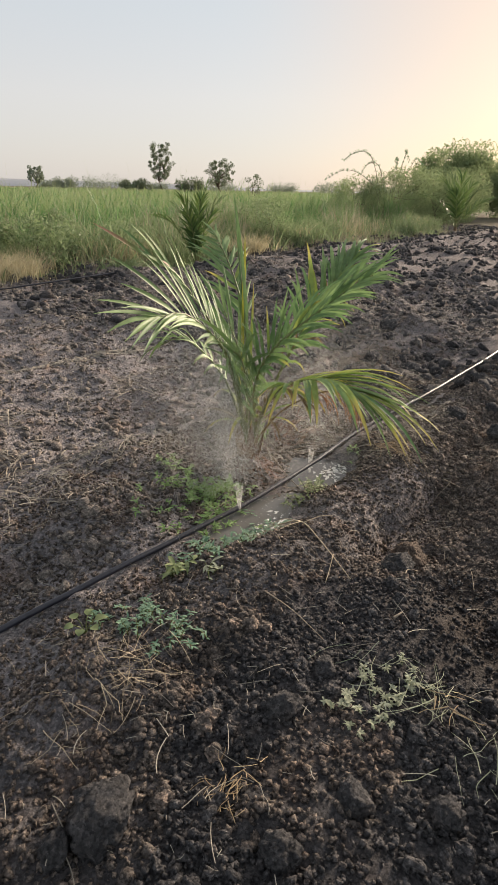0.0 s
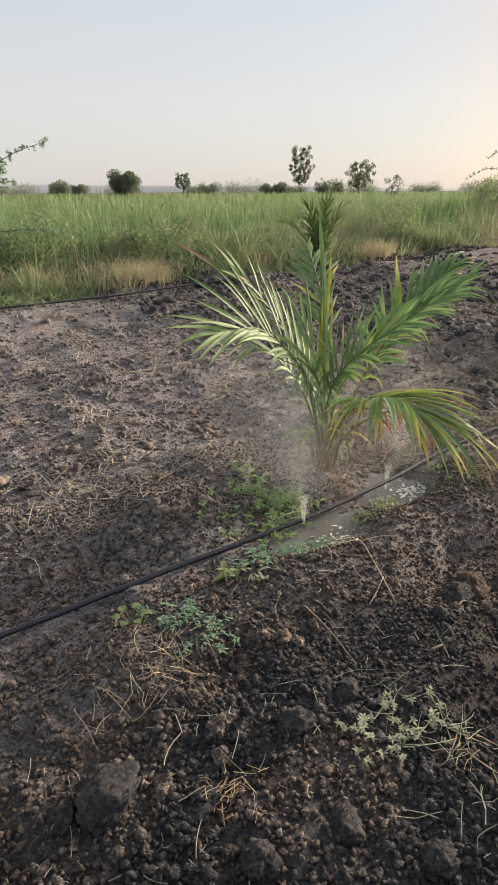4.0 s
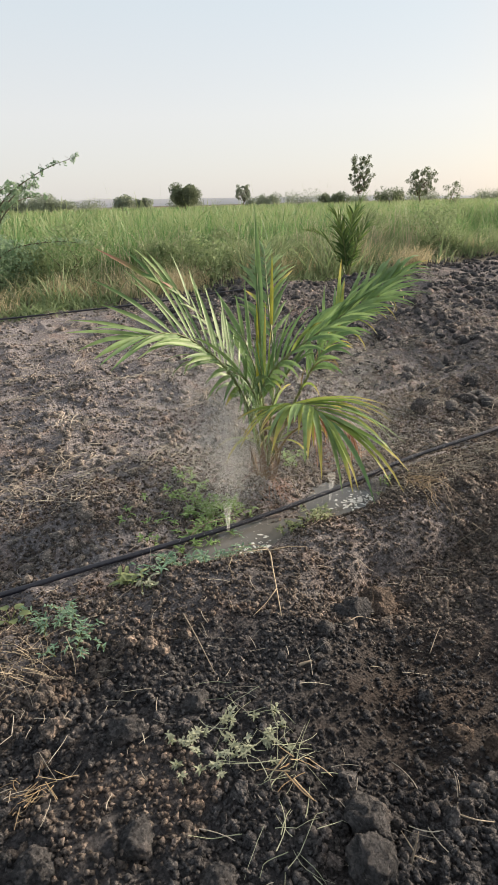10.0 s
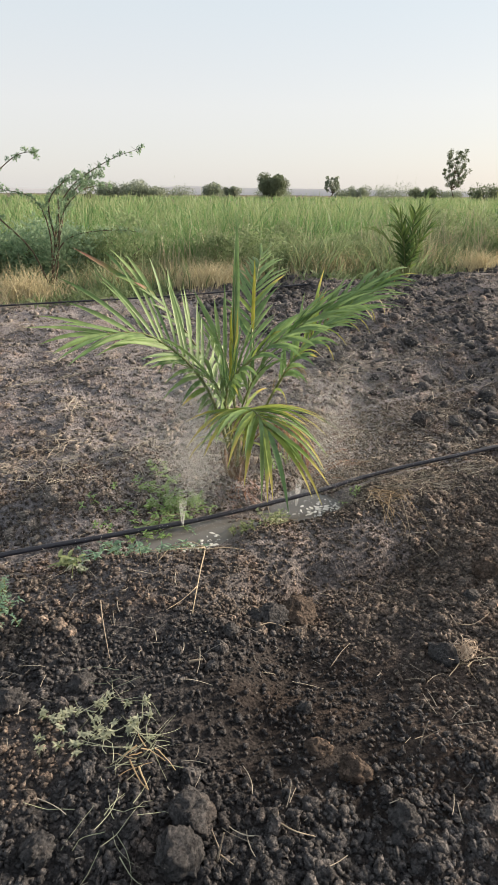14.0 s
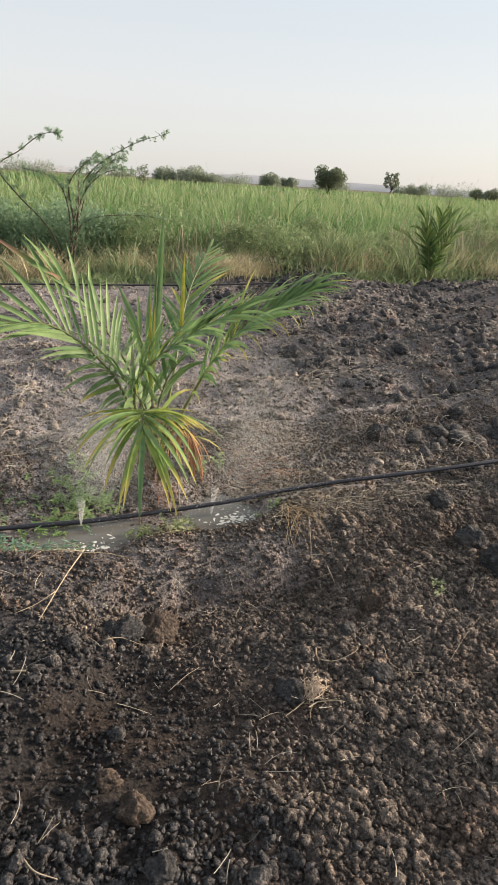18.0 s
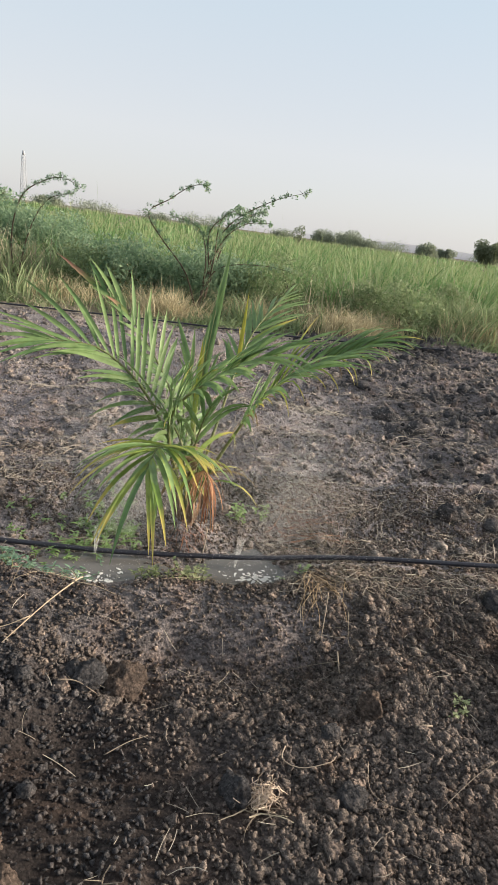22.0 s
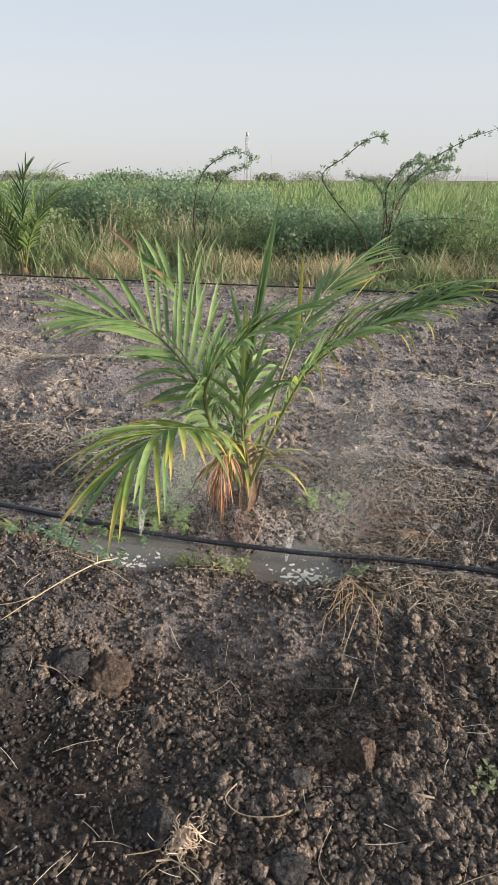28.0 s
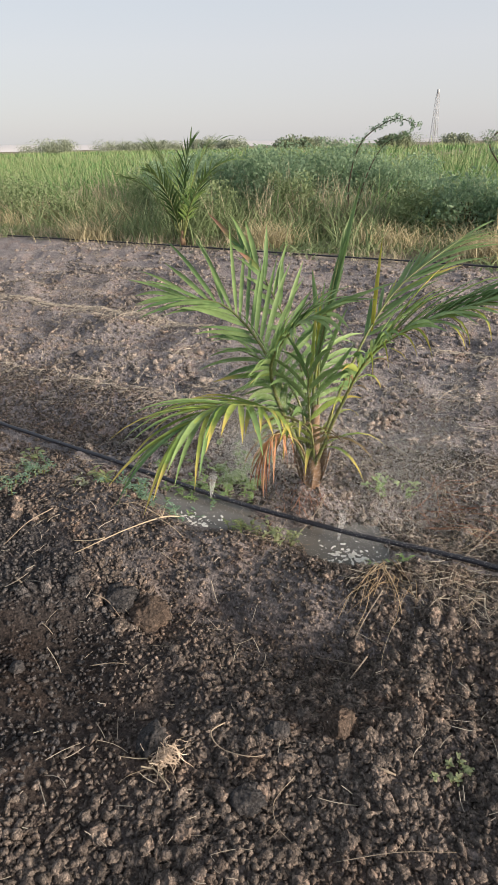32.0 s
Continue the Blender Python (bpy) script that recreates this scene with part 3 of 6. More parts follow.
lone_clods(p2[big], z2[big])
p3, z3 = strew(60000, -4, 9, 1.5, EDGE, 0.006, 0.032, lambda s, d: clear(s, d) * np.clip(0.3 + 0.5 * vnoise(s * 2, d * 2) + 0.55 * smooth(3.2, 4.6, s) + 0.4 * smooth(2.25, 2.35, d) * (1 - smooth(2.7, 2.9, d)), 0.12, 1) * (1 - 0.85 * smooth(1.82, 1.92, d) * (1 - smooth(2.2, 2.3, d))), 2.4, 0.4)
scatter_clods("far_soil_clods", p3, z3, ico(), "dry clods over the ploughed plot behind the palm", FAR_CLOD)
p4, z4 = strew(44000, 4.0, 26, -1, 9.0, 0.012, 0.065, lambda s, d: (1 - 0.3 * smooth(8, 26, s)) * np.clip(0.6 + 0.6 * vnoise(s * 1.7, d * 1.7), 0.1, 1), 2.0, 0.4)
p7, z7 = strew(1500, -4, 9, 1.9, EDGE, 0.02, 0.06, lambda s, d: np.clip(0.3 + 0.6 * vnoise(s * 1.4, d * 1.4 + 3) + 0.3 * smooth(2.5, 4, s), 0.05, 1), 2.2, 0.45)
scatter_clods("far_large_clods", p7, z7, ico2(), "broken clods along the furrows behind the palm", FAR_CLOD)
p5, z5 = strew(52000, -2.5, 7, 1.6, 5.5, 0.004, 0.014, clear, 1.6, 0.2)
scatter_clods("far_soil_crumbs", p5, z5, octa(), "fine crumbs of soil over the plot behind the palm", FAR_CLOD)
p6, z6 = strew(16000, -3, 8, -3.2, 0.0, 0.006, 0.026, None, 2.2, 0.2)
scatter_clods("path_soil_clods", p6, z6, octa(), "dark clods of the tilled ground beside the path")
scatter_clods("ploughed_clods", p4, z4, ico(), "large clods of the freshly ploughed plot")


# ---- blades in bulk ----
def blades(name, px, py, pz, height, width, lean, mat, label, category, segs=3, curl=0.5):
    n = len(px)
    az = rng.uniform(0, 2 * np.pi, n)
    face = rng.uniform(0, np.pi, n)
    t = np.linspace(0, 1, segs + 1)
    bend = lean[:, None] * (t[None] ** 2) * height[:, None]
    up = height[:, None] * (t[None] - curl * (lean[:, None] ** 1.5) * t[None] ** 3 * 0.6)
    cx, cy = px[:, None] + np.cos(az)[:, None] * bend, py[:, None] + np.sin(az)[:, None] * bend
    cz = pz[:, None] + up
    w = width[:, None] * np.clip(1.15 - t[None] ** 1.7, 0.06, 1) * 0.5
    wx, wy = np.cos(face)[:, None] * w, np.sin(face)[:, None] * w
    L = np.stack([cx - wx, cy - wy, cz], -1)
    R = np.stack([cx + wx, cy + wy, cz], -1)
    V = np.stack([L, R], 2).reshape(n, -1, 3)
    k = 2 * (segs + 1)
    base = np.array([(2 * i, 2 * i + 1, 2 * i + 3, 2 * i + 2) for i in range(segs)])
    F = (base[None] + (np.arange(n) * k)[:, None, None]).reshape(-1, 4)
    uv = np.tile(np.stack([np.repeat(t, 2), np.tile([0, 1], segs + 1)], -1), (n, 1))
    ob = fast_mesh(name, V.reshape(-1, 3), F, mat, uv)
    return tagged(ob, label, category, kind="stuff")


def patch(n, s0, s1, d0, d1, keep=None):
    s, d = rng.uniform(s0, s1, n), rng.uniform(d0, d1, n)
    if keep is not None:
        m = rng.random(n) < keep(s, d)
        s, d = s[m], d[m]
    x, y = xy(s, d)
    return s, d, x, y, relief(s, d)


def clumps(s, d):
    return np.clip(0.45 + 0.75 * vnoise(s * 0.9, d * 0.9 + 60), 0.04, 1)


# green crop beyond the plot, in tufts that thin out with the distance
def tufts(name, n, per, box, h0, h1, w, spread, label, mat, category, lean=(0.05, 0.6), keep=None):
    s, d, x, y, z = patch(n, *box, keep)
    s, d = np.repeat(s, per), np.repeat(d, per)
    m = len(s)
    size = np.repeat(rng.uniform(0.75, 1.15, m // per), per)
    off = rng.normal(0, spread, (m, 2))
    x, y = np.repeat(x, per) + off[:, 0], np.repeat(y, per) + off[:, 1]
    hh = rng.uniform(h0, h1, m) * size * (1 + 0.12 * vnoise(s * 0.5, d * 0.5))
    return blades(name, x, y, relief(*sd(x, y)) - 0.02, hh, rng.uniform(0.6, 1.4, m) * w, rng.uniform(*lean, m), mat, label, category, 3)


PALE_DRY = leaf_material("tussock_straw", (0.40, 0.35, 0.22), (0.64, 0.57, 0.38), rough=0.85, through_light=0.3, island=True)
PALE_WEED = leaf_material("pale_verge_weed", (0.15, 0.215, 0.10), (0.30, 0.37, 0.20), rough=0.7, through_light=0.42, island=True)
crop_label = "tall green crop of narrow grassy leaves"
tufts("crop_near", 2700, 18, (-14, 22, 9.2, 15), 0.40, 1.12, 0.018, 0.11, crop_label, CROP, "crop field", (0.08, 0.95), keep=lambda s, d: np.clip(0.2 + 0.9 * vnoise(s * 0.8, d * 0.8) + 0.7 * smooth(9.6, 12, d), 0.05, 1) * (1 - 0.9 * smooth(-5.2, -4.2, s) * smooth(1.4, 0.6, s) * smooth(11.6, 11.0, d)))
tufts("crop_clump", 900, 14, (-14, 22, 9.6, 17), 0.75, 1.42, 0.026, 0.10, crop_label, CROP, "crop field", (0.05, 0.8), keep=lambda s, d: np.clip(1.5 * vnoise(s * 0.7 + 33, d * 0.7) - 0.05, 0.02, 1) * (1 - 0.9 * smooth(-5.2, -4.2, s) * smooth(1.4, 0.6, s) * smooth(11.6, 11.0, d)))
tufts("crop_middle", 3400, 9, (-45, 50, 15, 40), 0.65, 1.16, 0.045, 0.16, crop_label, CROP, "crop field")
tufts("crop_far", 3000, 8, (-190, 190, 40, 170), 0.8, 1.16, 0.16, 0.5, crop_label, CROP, "crop field")

# rough grass and weeds along the plot's edge
s, d, x, y, z = patch(17000, -13, 20, EDGE - 0.1, 10.5, lambda s, d: clumps(s, d) * smooth(EDGE - 0.2, EDGE + 0.7, d))
m = len(s)
blades("verge_grass", x, y, z - 0.02, rng.uniform(0.08, 0.28, m) + 0.5 * smooth(8, 10, d) * rng.random(m), rng.uniform(0.008, 0.024, m), rng.uniform(0.1, 1.0, m), WEED,
       "rough green grass along the edge of the plot", "grass")
s, d, x, y, z = patch(8500, -13, 24, EDGE - 0.1, 10.0, lambda s, d: np.clip(-0.05 + 1.3 * vnoise(s * 0.7 + 30, d * 0.7), 0.03, 1))
m = len(s)
blades("dry_verge_grass", x, y, z - 0.02, rng.uniform(0.06, 0.36, m), rng.uniform(0.003, 0.008, m), rng.uniform(0.4, 2.0, m), DRY,
       "dry straw-coloured grass along the edge of the plot", "dry grass")
tufts("dry_grass_clump", 1000, 34, (-13, 20, EDGE - 0.1, 8.9), 0.06, 0.34, 0.006, 0.10, "pale dry grass in clumps along the edge of the plot", DRY, "dry grass", (0.4, 1.6),
      keep=lambda s, d: np.clip(0.1 + 1.4 * vnoise(s * 0.8 + 12, d * 0.9), 0.06, 1))
tufts("low_verge_weed", 4200, 15, (-13, 20, EDGE - 0.15, 9.8), 0.05, 0.24, 0.026, 0.085, "low green weeds creeping over the edge of the plot", PALE_WEED, "weeds", (0.5, 1.8),
      keep=lambda s, d: np.clip(0.3 + 1.0 * vnoise(s * 0.8 + 5, d * 1.1 + 9), 0.05, 1) * smooth(EDGE - 0.3, EDGE + 0.6, d + 0.3 * vnoise(s * 1.4, d)))
tufts("verge_straw", 1300, 20, (-13, 22, 7.9, 9.8), 0.12, 0.62, 0.007, 0.14, "pale dry grass standing before the crop", PALE_DRY, "dry grass", (0.1, 0.9),
      keep=lambda s, d: np.clip(0.25 + 1.2 * vnoise(s * 0.9 + 90, d * 1.2), 0.05, 1))
tufts("brown_weed", 1100, 14, (-13, 22, 8.2, 12.0), 0.45, 1.02, 0.010, 0.10, "tall browned weeds before the crop", DRY, "dry weeds", (0.05, 0.6),
      keep=lambda s, d: np.clip(1.7 * vnoise(s * 0.9 + 70, d * 0.9 + 3) - 0.1, 0.02, 1))
tufts("verge_weed", 2800, 16, (-13, 22, EDGE + 0.3, 10.8), 0.22, 0.75, 0.020, 0.10, "mixed green weeds between plot and crop", PALE_WEED, "weeds", (0.2, 1.2),
      keep=lambda s, d: np.clip(0.15 + 1.5 * vnoise(s * 0.8 + 50, d * 0.8), 0.03, 1))
for s0, d0, n0 in ((-3.8, 7.35, 420), (-0.8, 7.85, 560), (0.9, 8.2, 300), (2.35, 7.8, 420), (3.7, 8.3, 420), (4.85, 7.45, 460), (5.4, 8.05, 620), (7.2, 7.9, 320), (9.9, 7.35, 380), (12.8, 8.1, 420)):
    s, d = s0 + rng.normal(0, 0.26, n0), d0 + rng.normal(0, 0.15, n0)
    x, y = xy(s, d)
    blades("dry_tussock", x, y, relief(s, d) - 0.02, rng.uniform(0.2, 0.52, n0), rng.uniform(0.006, 0.012, n0), rng.uniform(0.3, 1.3, n0), PALE_DRY,
           "thick tussock of pale dry grass at the plot's edge", "dry grass")["group"] = "dry tussocks along the plot"
# seed stalks that stand above the crop
s, d, x, y, z = patch(420, -14, 20, 8.6, 13)
m = len(s)
blades("tall_stalks", x, y, z - 0.02, rng.uniform(1.0, 1.7, m), rng.uniform(0.004, 0.008, m), rng.uniform(0.02, 0.25, m), CROP, "thin stalks standing above the crop", "grass stalks")

# litter of straw on the soil
def straws(name, n, box, lo, hi, keep=None, wide=0.0014):
    s, d, x, y, z = patch(n, *box, keep)
    m = len(s)
    L, az, w = lo + (hi - lo) * rng.random(m) ** 2.5, rng.uniform(0, 2 * np.pi, m), wide * rng.uniform(0.4, 1.3, m)
    bow = rng.normal(0, 0.07, m)
    t = np.linspace(-0.5, 0.5, 5)
    cx = x[:, None] + np.cos(az)[:, None] * t * L[:, None] - np.sin(az)[:, None] * (t ** 2 * 4 * bow[:, None] * L[:, None])
    cy = y[:, None] + np.sin(az)[:, None] * t * L[:, None] + np.cos(az)[:, None] * (t ** 2 * 4 * bow[:, None] * L[:, None])
    ss, dd = sd(cx, cy)
    cz = relief(ss, dd) * 0.6 + 0.4 * (z[:, None]) + 0.010 + rng.uniform(0, 0.012, (m, 1)) + t * rng.normal(0, 0.2, (m, 1)) * L[:, None]
    nx, ny = -np.sin(az)[:, None] * w[:, None], np.cos(az)[:, None] * w[:, None]
    A, B, C = np.stack([cx - nx, cy - ny, cz], -1), np.stack([cx, cy, cz + w[:, None] * 1.2], -1), np.stack([cx + nx, cy + ny, cz], -1)
    V = np.stack([A, B, C], 2).reshape(m, -1, 3)
    f = np.array([q for i in range(4) for q in ((3 * i, 3 * i + 1, 3 * i + 4, 3 * i + 3), (3 * i + 1, 3 * i + 2, 3 * i + 5, 3 * i + 4))])
    F = (f[None] + (np.arange(m) * 15)[:, None, None]).reshape(-1, 4)
    return tagged(fast_mesh(name, V.reshape(-1, 3), F, STRAW), "pale dry straw and stalk litter on the soil", "straw", kind="stuff")


straws("straw_litter", 3400, (0.2, 4.6, -0.2, 2.0), 0.01, 0.10, lambda s, d: np.clip(0.45 + 0.6 * vnoise(s * 2.4, d * 2.4), 0.05, 1), 0.0009)
straws("bund_straw", 2300, (-4, 4, 3.58, 3.76), 0.04, 0.16, None, 0.002)
straws("bund_litter", 850, (-2.5, 5, 1.86, 2.27), 0.02, 0.16, lambda s, d: np.clip(0.6 + 0.6 * vnoise(s * 2.1, d * 5), 0.1, 1), 0.0012)
straws("row_straw", 320, (2.65, 4.2, 1.55, 2.15), 0.02, 0.16, None, 0.0012)
straws("pipe_straw", 350, (2.85, 4.0, 1.10, 1.42), 0.015, 0.12, None, 0.0012)
straws("ridge_straw", 800, (-2, 2.5, 2.08, 2.32), 0.03, 0.13, None, 0.0014)
straws("far_straw_litter", 15000, (-4, 9, 1.9, EDGE), 0.03, 0.17, lambda s, d: np.clip(0.35 + 0.45 * vnoise(s * 1.6, d * 3.2 + 8), 0.06, 1), 0.0013)


# ---- the drip pipes ----
def pipe(name, ctrl, radius, label, n=160, lift=0.014):
    pts = spline([(*xy(s, d), 0) for s, d in ctrl], n)
    heights = np.array([max(ground_z(q.x + a, q.y + b) for a in (-0.02, 0.02) for b in (-0.02, 0.02)) for q in pts])
    heights = np.array([heights[max(0, i - 8):i + 9].max() for i in range(n)])
    for k in (60, 40):      # drawn taut over the hollows
        heights = np.convolve(np.pad(heights, k, mode="edge"), np.ones(2 * k + 1) / (2 * k + 1), mode="valid")
    low = np.array([relief(*sd(q.x, q.y)) for q in pts]).ravel() - 0.004
    heights = np.maximum(heights, np.array([low[max(0, i - 5):i + 6].max() for i in range(n)]))
    sm = np.convolve(np.pad(heights, 14, mode="edge"), np.ones(29) / 29, mode="valid")
    pts = [Vector((p.x, p.y, h + lift)) for p, h in zip(pts, sm)]
    root = new(name)
    v, f = tube(pts, radius, 10)
    mesh_object("tube", v, f, PIPE, root)
    return tagged(root, label, "drip pipe")


pipe("drip_pipe", DRIP, 0.0102,
                      "black plastic drip pipe lying along the row", 420)
pipe("drip_pipe", [(-14, 7.5), (-6, 7.2), (-2, 7.2), (0, 7.1), (2, 7.0), (4, 6.75), (6.3, 6.7)], 0.0105, "black plastic drip pipe along the second row")


# ---- palms ----
def frond(palm, ctrl, wide, leaflets, length, width, mat, droop=0.6, first=0.35, sides=(1, 1), spread=(58, 22), lift=0.15, radius=0.009, seed=1, origin=(0, 0, 0),
          name="frond", stem=None, reach=(1, 1), ends=0.6, low=0.0, grow=(1, 1), arch=0.0):
    """A pinnate leaf: the stalk as one part, each leaflet under it."""
    r = random.Random(seed)
    o = Vector(origin)
    raw = spline(ctrl, 90)
    run = np.cumsum([0] + [(b_ - a_).length for a_, b_ in zip(raw, raw[1:])])
    pts = [raw[int(np.searchsorted(run, run[-1] * i / 21).clip(0, 89))] - o for i in range(22)]
    v, f = tube(pts, [radius * (1.0 - 0.8 * i / 21) for i in range(22)], 7)
    stalk = mesh_object(name, v, f, stem or PALM_STEM, palm)
    W = Vector(wide).normalized()
    for k in range(leaflets):
        t = first + (1 - first) * (k + 0.5) / leaflets
        for sgn, amount in ((1, sides[0]), (-1, sides[1])):
            if r.random() > amount:
                continue
            u = min(max(t + r.uniform(-0.012, 0.012), 0), 0.995) * 21
            i = int(u)
            p = pts[i].lerp(pts[i + 1], u - i)
            ahead = (pts[min(i + 1, 21)] - pts[max(i - 1, 0)]).normalized()
            w = (W - ahead * W.dot(ahead)).normalized() * sgn
            nrm = ahead.cross(w) * sgn
            q = (t - first) / (1 - first)
            a = radians(spread[0] + (spread[1] - spread[0]) * q + r.uniform(-10, 10))
            way = ahead * math.cos(a) + w * math.sin(a) + nrm * (lift + arch * (1 - q) + r.uniform(-0.08, 0.08))
            L = length * float(np.interp(q, (0, 0.35, 0.7, 1), (0.72, 1.08, 1.1, 1.1 * ends))) * r.uniform(0.78, 1.14) * (reach[0] * (grow[0] + (1 - grow[0]) * q) if sgn > 0 else reach[1] * (grow[1] + (1 - grow[1]) * q))
            bv, bf, bu = blade(p, way, nrm, L, width * r.uniform(0.78, 1.1) * (1 - 0.3 * q), droop * (1 + low * (1 - q)) * r.uniform(0.6, 1.4), 6, 0.45, r.uniform(-0.5, 0.5), r.choice((0, 0, 0, 0.9)) * droop)
            mesh_object("leaflet", bv, bf, mat(r) if callable(mat) else mat, stalk, bu)
    return stalk


def main_palm():
    bx, by = PALM
    bz = ground_z(bx, by) - 0.02
    palm = new("young_palm")
    palm.location = (bx, by, bz)
    o = (bx, by, bz)
    tagged(palm, "young areca palm with feathery green and yellowing fronds in wet soil", "palm")
    # sheathed foot of the stem
    stem = spline([(0, 0, 0), (0.004, 0.004, 0.10), (0.0, 0.01, 0.22), (-0.01, 0.015, 0.36)], 12)
    v, f = tube(stem, [0.040 - 0.024 * (i / 11) ** 0.6 for i in range(12)], 12)
    mesh_object("stem", v, f, PALM_BASE, palm)
    for k in range(7):
        a = k * 0.93
        p0 = Vector((math.cos(a) * 0.03, math.sin(a) * 0.03, 0.01))
        bv, bf, bu = blade(p0, (math.cos(a) * 0.25, math.sin(a) * 0.25, 1), (math.cos(a), math.sin(a), 0), 0.16 + 0.03 * (k % 3), 0.034, 0.0, 5, 0.6)
        mesh_object("sheath", bv, bf, PALM_BASE, palm, bu)

    def B(x, y, z):
        return (bx + x, by + y, bz + z)
    green = lambda r: PALM_GREEN if r.random() < 0.94 else PALM_YELLOW
    # the great frond that arches out over the pipe
    frond(palm, [B(0, 0, 0.05), (0.578, 2.808, 0.489), (0.407, 2.678, 0.71), (0.265, 2.505, 0.745)], (0.2, -0.62, -0.76), 24, 0.30, 0.023, green,
          0.35, 0.24, seed=3, origin=o, spread=(78, 9), lift=0.02, radius=0.011, reach=(0.84, 1.06), ends=0.8, low=0.8, arch=0.15)
    # its neighbour across the row, leaflets raised on the upper side and hanging below
    frond(palm, [B(0, 0, 0.05), (0.699, 2.748, 0.502), (0.976, 2.713, 0.768), (1.13, 2.755, 0.85)], (-0.25, 0.72, 0.62), 38, 0.225, 0.020, green,
          0.55, 0.26, seed=5, origin=o, spread=(44, 12), lift=0.10, radius=0.011, ends=0.95, low=1.4, sides=(1, 0.8), reach=(0.95, 0.7))
    # the low front frond, yellowing
    frond(palm, [B(0, 0, 0.05), (0.755, 2.765, 0.369), (0.875, 2.515, 0.505), (0.97, 2.36, 0.50)], (0.88, 0.46, 0.05), 24, 0.31, 0.025, lambda r: PALM_YELLOW if r.random() < 0.7 else PALM_GREEN,
          0.85, 0.48, seed=8, origin=o, spread=(58, 12), lift=0.02, radius=0.010, ends=1.05)
    # frond leaning away, half of it withered
    frond(palm, [B(0, 0, 0.05), (0.83, 2.975, 0.417), (1.002, 3.029, 0.695), (1.24, 3.27, 0.88)], (-0.35, 0.8, 0.3), 36, 0.30, 0.021,
          lambda r: PALM_GREEN if r.random() < 0.85 else PALM_YELLOW, 0.9, 0.42, seed=21, origin=o, spread=(46, 10), radius=0.009, reach=(1.0, 0.9))
    frond(palm, [B(0, 0, 0.05), (0.83, 2.975, 0.417), (1.002, 3.029, 0.695), (1.24, 3.27, 0.88)], (-0.35, 0.8, 0.3), 13, 0.22, 0.010,
          lambda r: PALM_DRY if r.random() < 0.5 else PALM_YELLOW, 2.6, 0.34, seed=22, origin=o, spread=(30, 16), radius=0.0085, reach=(1.0, 0.9), name="withered_leaflets")
    # upright frond at the back
    frond(palm, [B(0, 0, 0.05), (0.704, 3.054, 0.469), (0.655, 3.27, 0.77), (0.60, 3.60, 0.95)], (0.85, 0.35, 0.2), 20, 0.26, 0.021, green,
          0.3, 0.50, seed=13, origin=o, spread=(34, 10), radius=0.008)
    # frond with withered tips behind the great one
    frond(palm, [B(0, 0, 0.05), (0.57, 2.92, 0.50), (0.40, 2.84, 0.80), (0.26, 2.785, 0.92)], (0.3, -0.5, -0.75), 9, 0.23, 0.024, lambda r: PALM_GREEN if r.random() < 0.95 else PALM_PINK,
          0.3, 0.50, seed=17, origin=o, spread=(52, 12), radius=0.008, reach=(0.6, 1.0))
    # low frond at the back
    frond(palm, [B(0, 0, 0.08), (0.58, 3.00, 0.36), (0.46, 3.06, 0.50), (0.38, 3.11, 0.53), (0.30, 3.15, 0.49)], (-0.3, -0.8, 0.3), 9, 0.22, 0.024, PALM_GREEN,
          1.0, 0.40, seed=34, origin=o, spread=(58, 20), radius=0.008)
    # short inner leaves
    frond(palm, [B(0, 0, 0.08), (0.66, 2.96, 0.34), (0.635, 2.97, 0.50), (0.60, 2.98, 0.60), (0.57, 2.98, 0.68)], (0.9, 0.3, 0.0), 4, 0.27, 0.028, green,
          0.4, 0.45, seed=36, origin=o, spread=(22, 8), radius=0.008)
    frond(palm, [B(-0.01, 0, 0.08), (0.66, 2.89, 0.34), (0.63, 2.82, 0.48), (0.60, 2.76, 0.54), (0.57, 2.70, 0.57)], (0.8, -0.5, 0.0), 5, 0.27, 0.028, green,
          0.9, 0.34, seed=38, origin=o, spread=(44, 14), radius=0.008)
    frond(palm, [B(0.01, 0, 0.08), (0.71, 2.90, 0.34), (0.76, 2.87, 0.48), (0.80, 2.85, 0.55), (0.84, 2.82, 0.59)], (0.5, 0.85, 0.0), 5, 0.26, 0.026, green,
          1.1, 0.36, seed=37, origin=o, spread=(44, 14), radius=0.008)
    frond(palm, [B(0.01, 0.01, 0.08), (0.74, 2.90, 0.26), (0.80, 2.83, 0.35), (0.84, 2.77, 0.37), (0.87, 2.72, 0.35)], (0.6, 0.7, 0.0), 9, 0.19, 0.019, lambda r: PALM_YELLOW if r.random() < 0.6 else PALM_DRY,
          1.6, 0.25, seed=39, origin=o, spread=(48, 15), radius=0.007)
    # the spear, still folded, and a golden leaf behind it
    spear = frond(palm, [B(0, 0, 0.2), (0.665, 2.94, 0.45), (0.652, 2.985, 0.70), (0.638, 3.04, 0.93)], (1, 0.3, 0), 3, 0.15, 0.016, green, 0.02, 0.5, seed=55, origin=o, spread=(6, 3),
                  lift=0.0, radius=0.008, name="spear_leaf")
    bv, bf, bu = blade(Vector((0.662, 2.945, 0.52)) - Vector(o), Vector((-0.036, 0.160, 0.60)), (0.6, -0.8, 0.2), 0.67, 0.034, 0.0, 8, 0.75)
    mesh_object("folded_blade", bv, bf, PALM_GREEN, spear, bu)
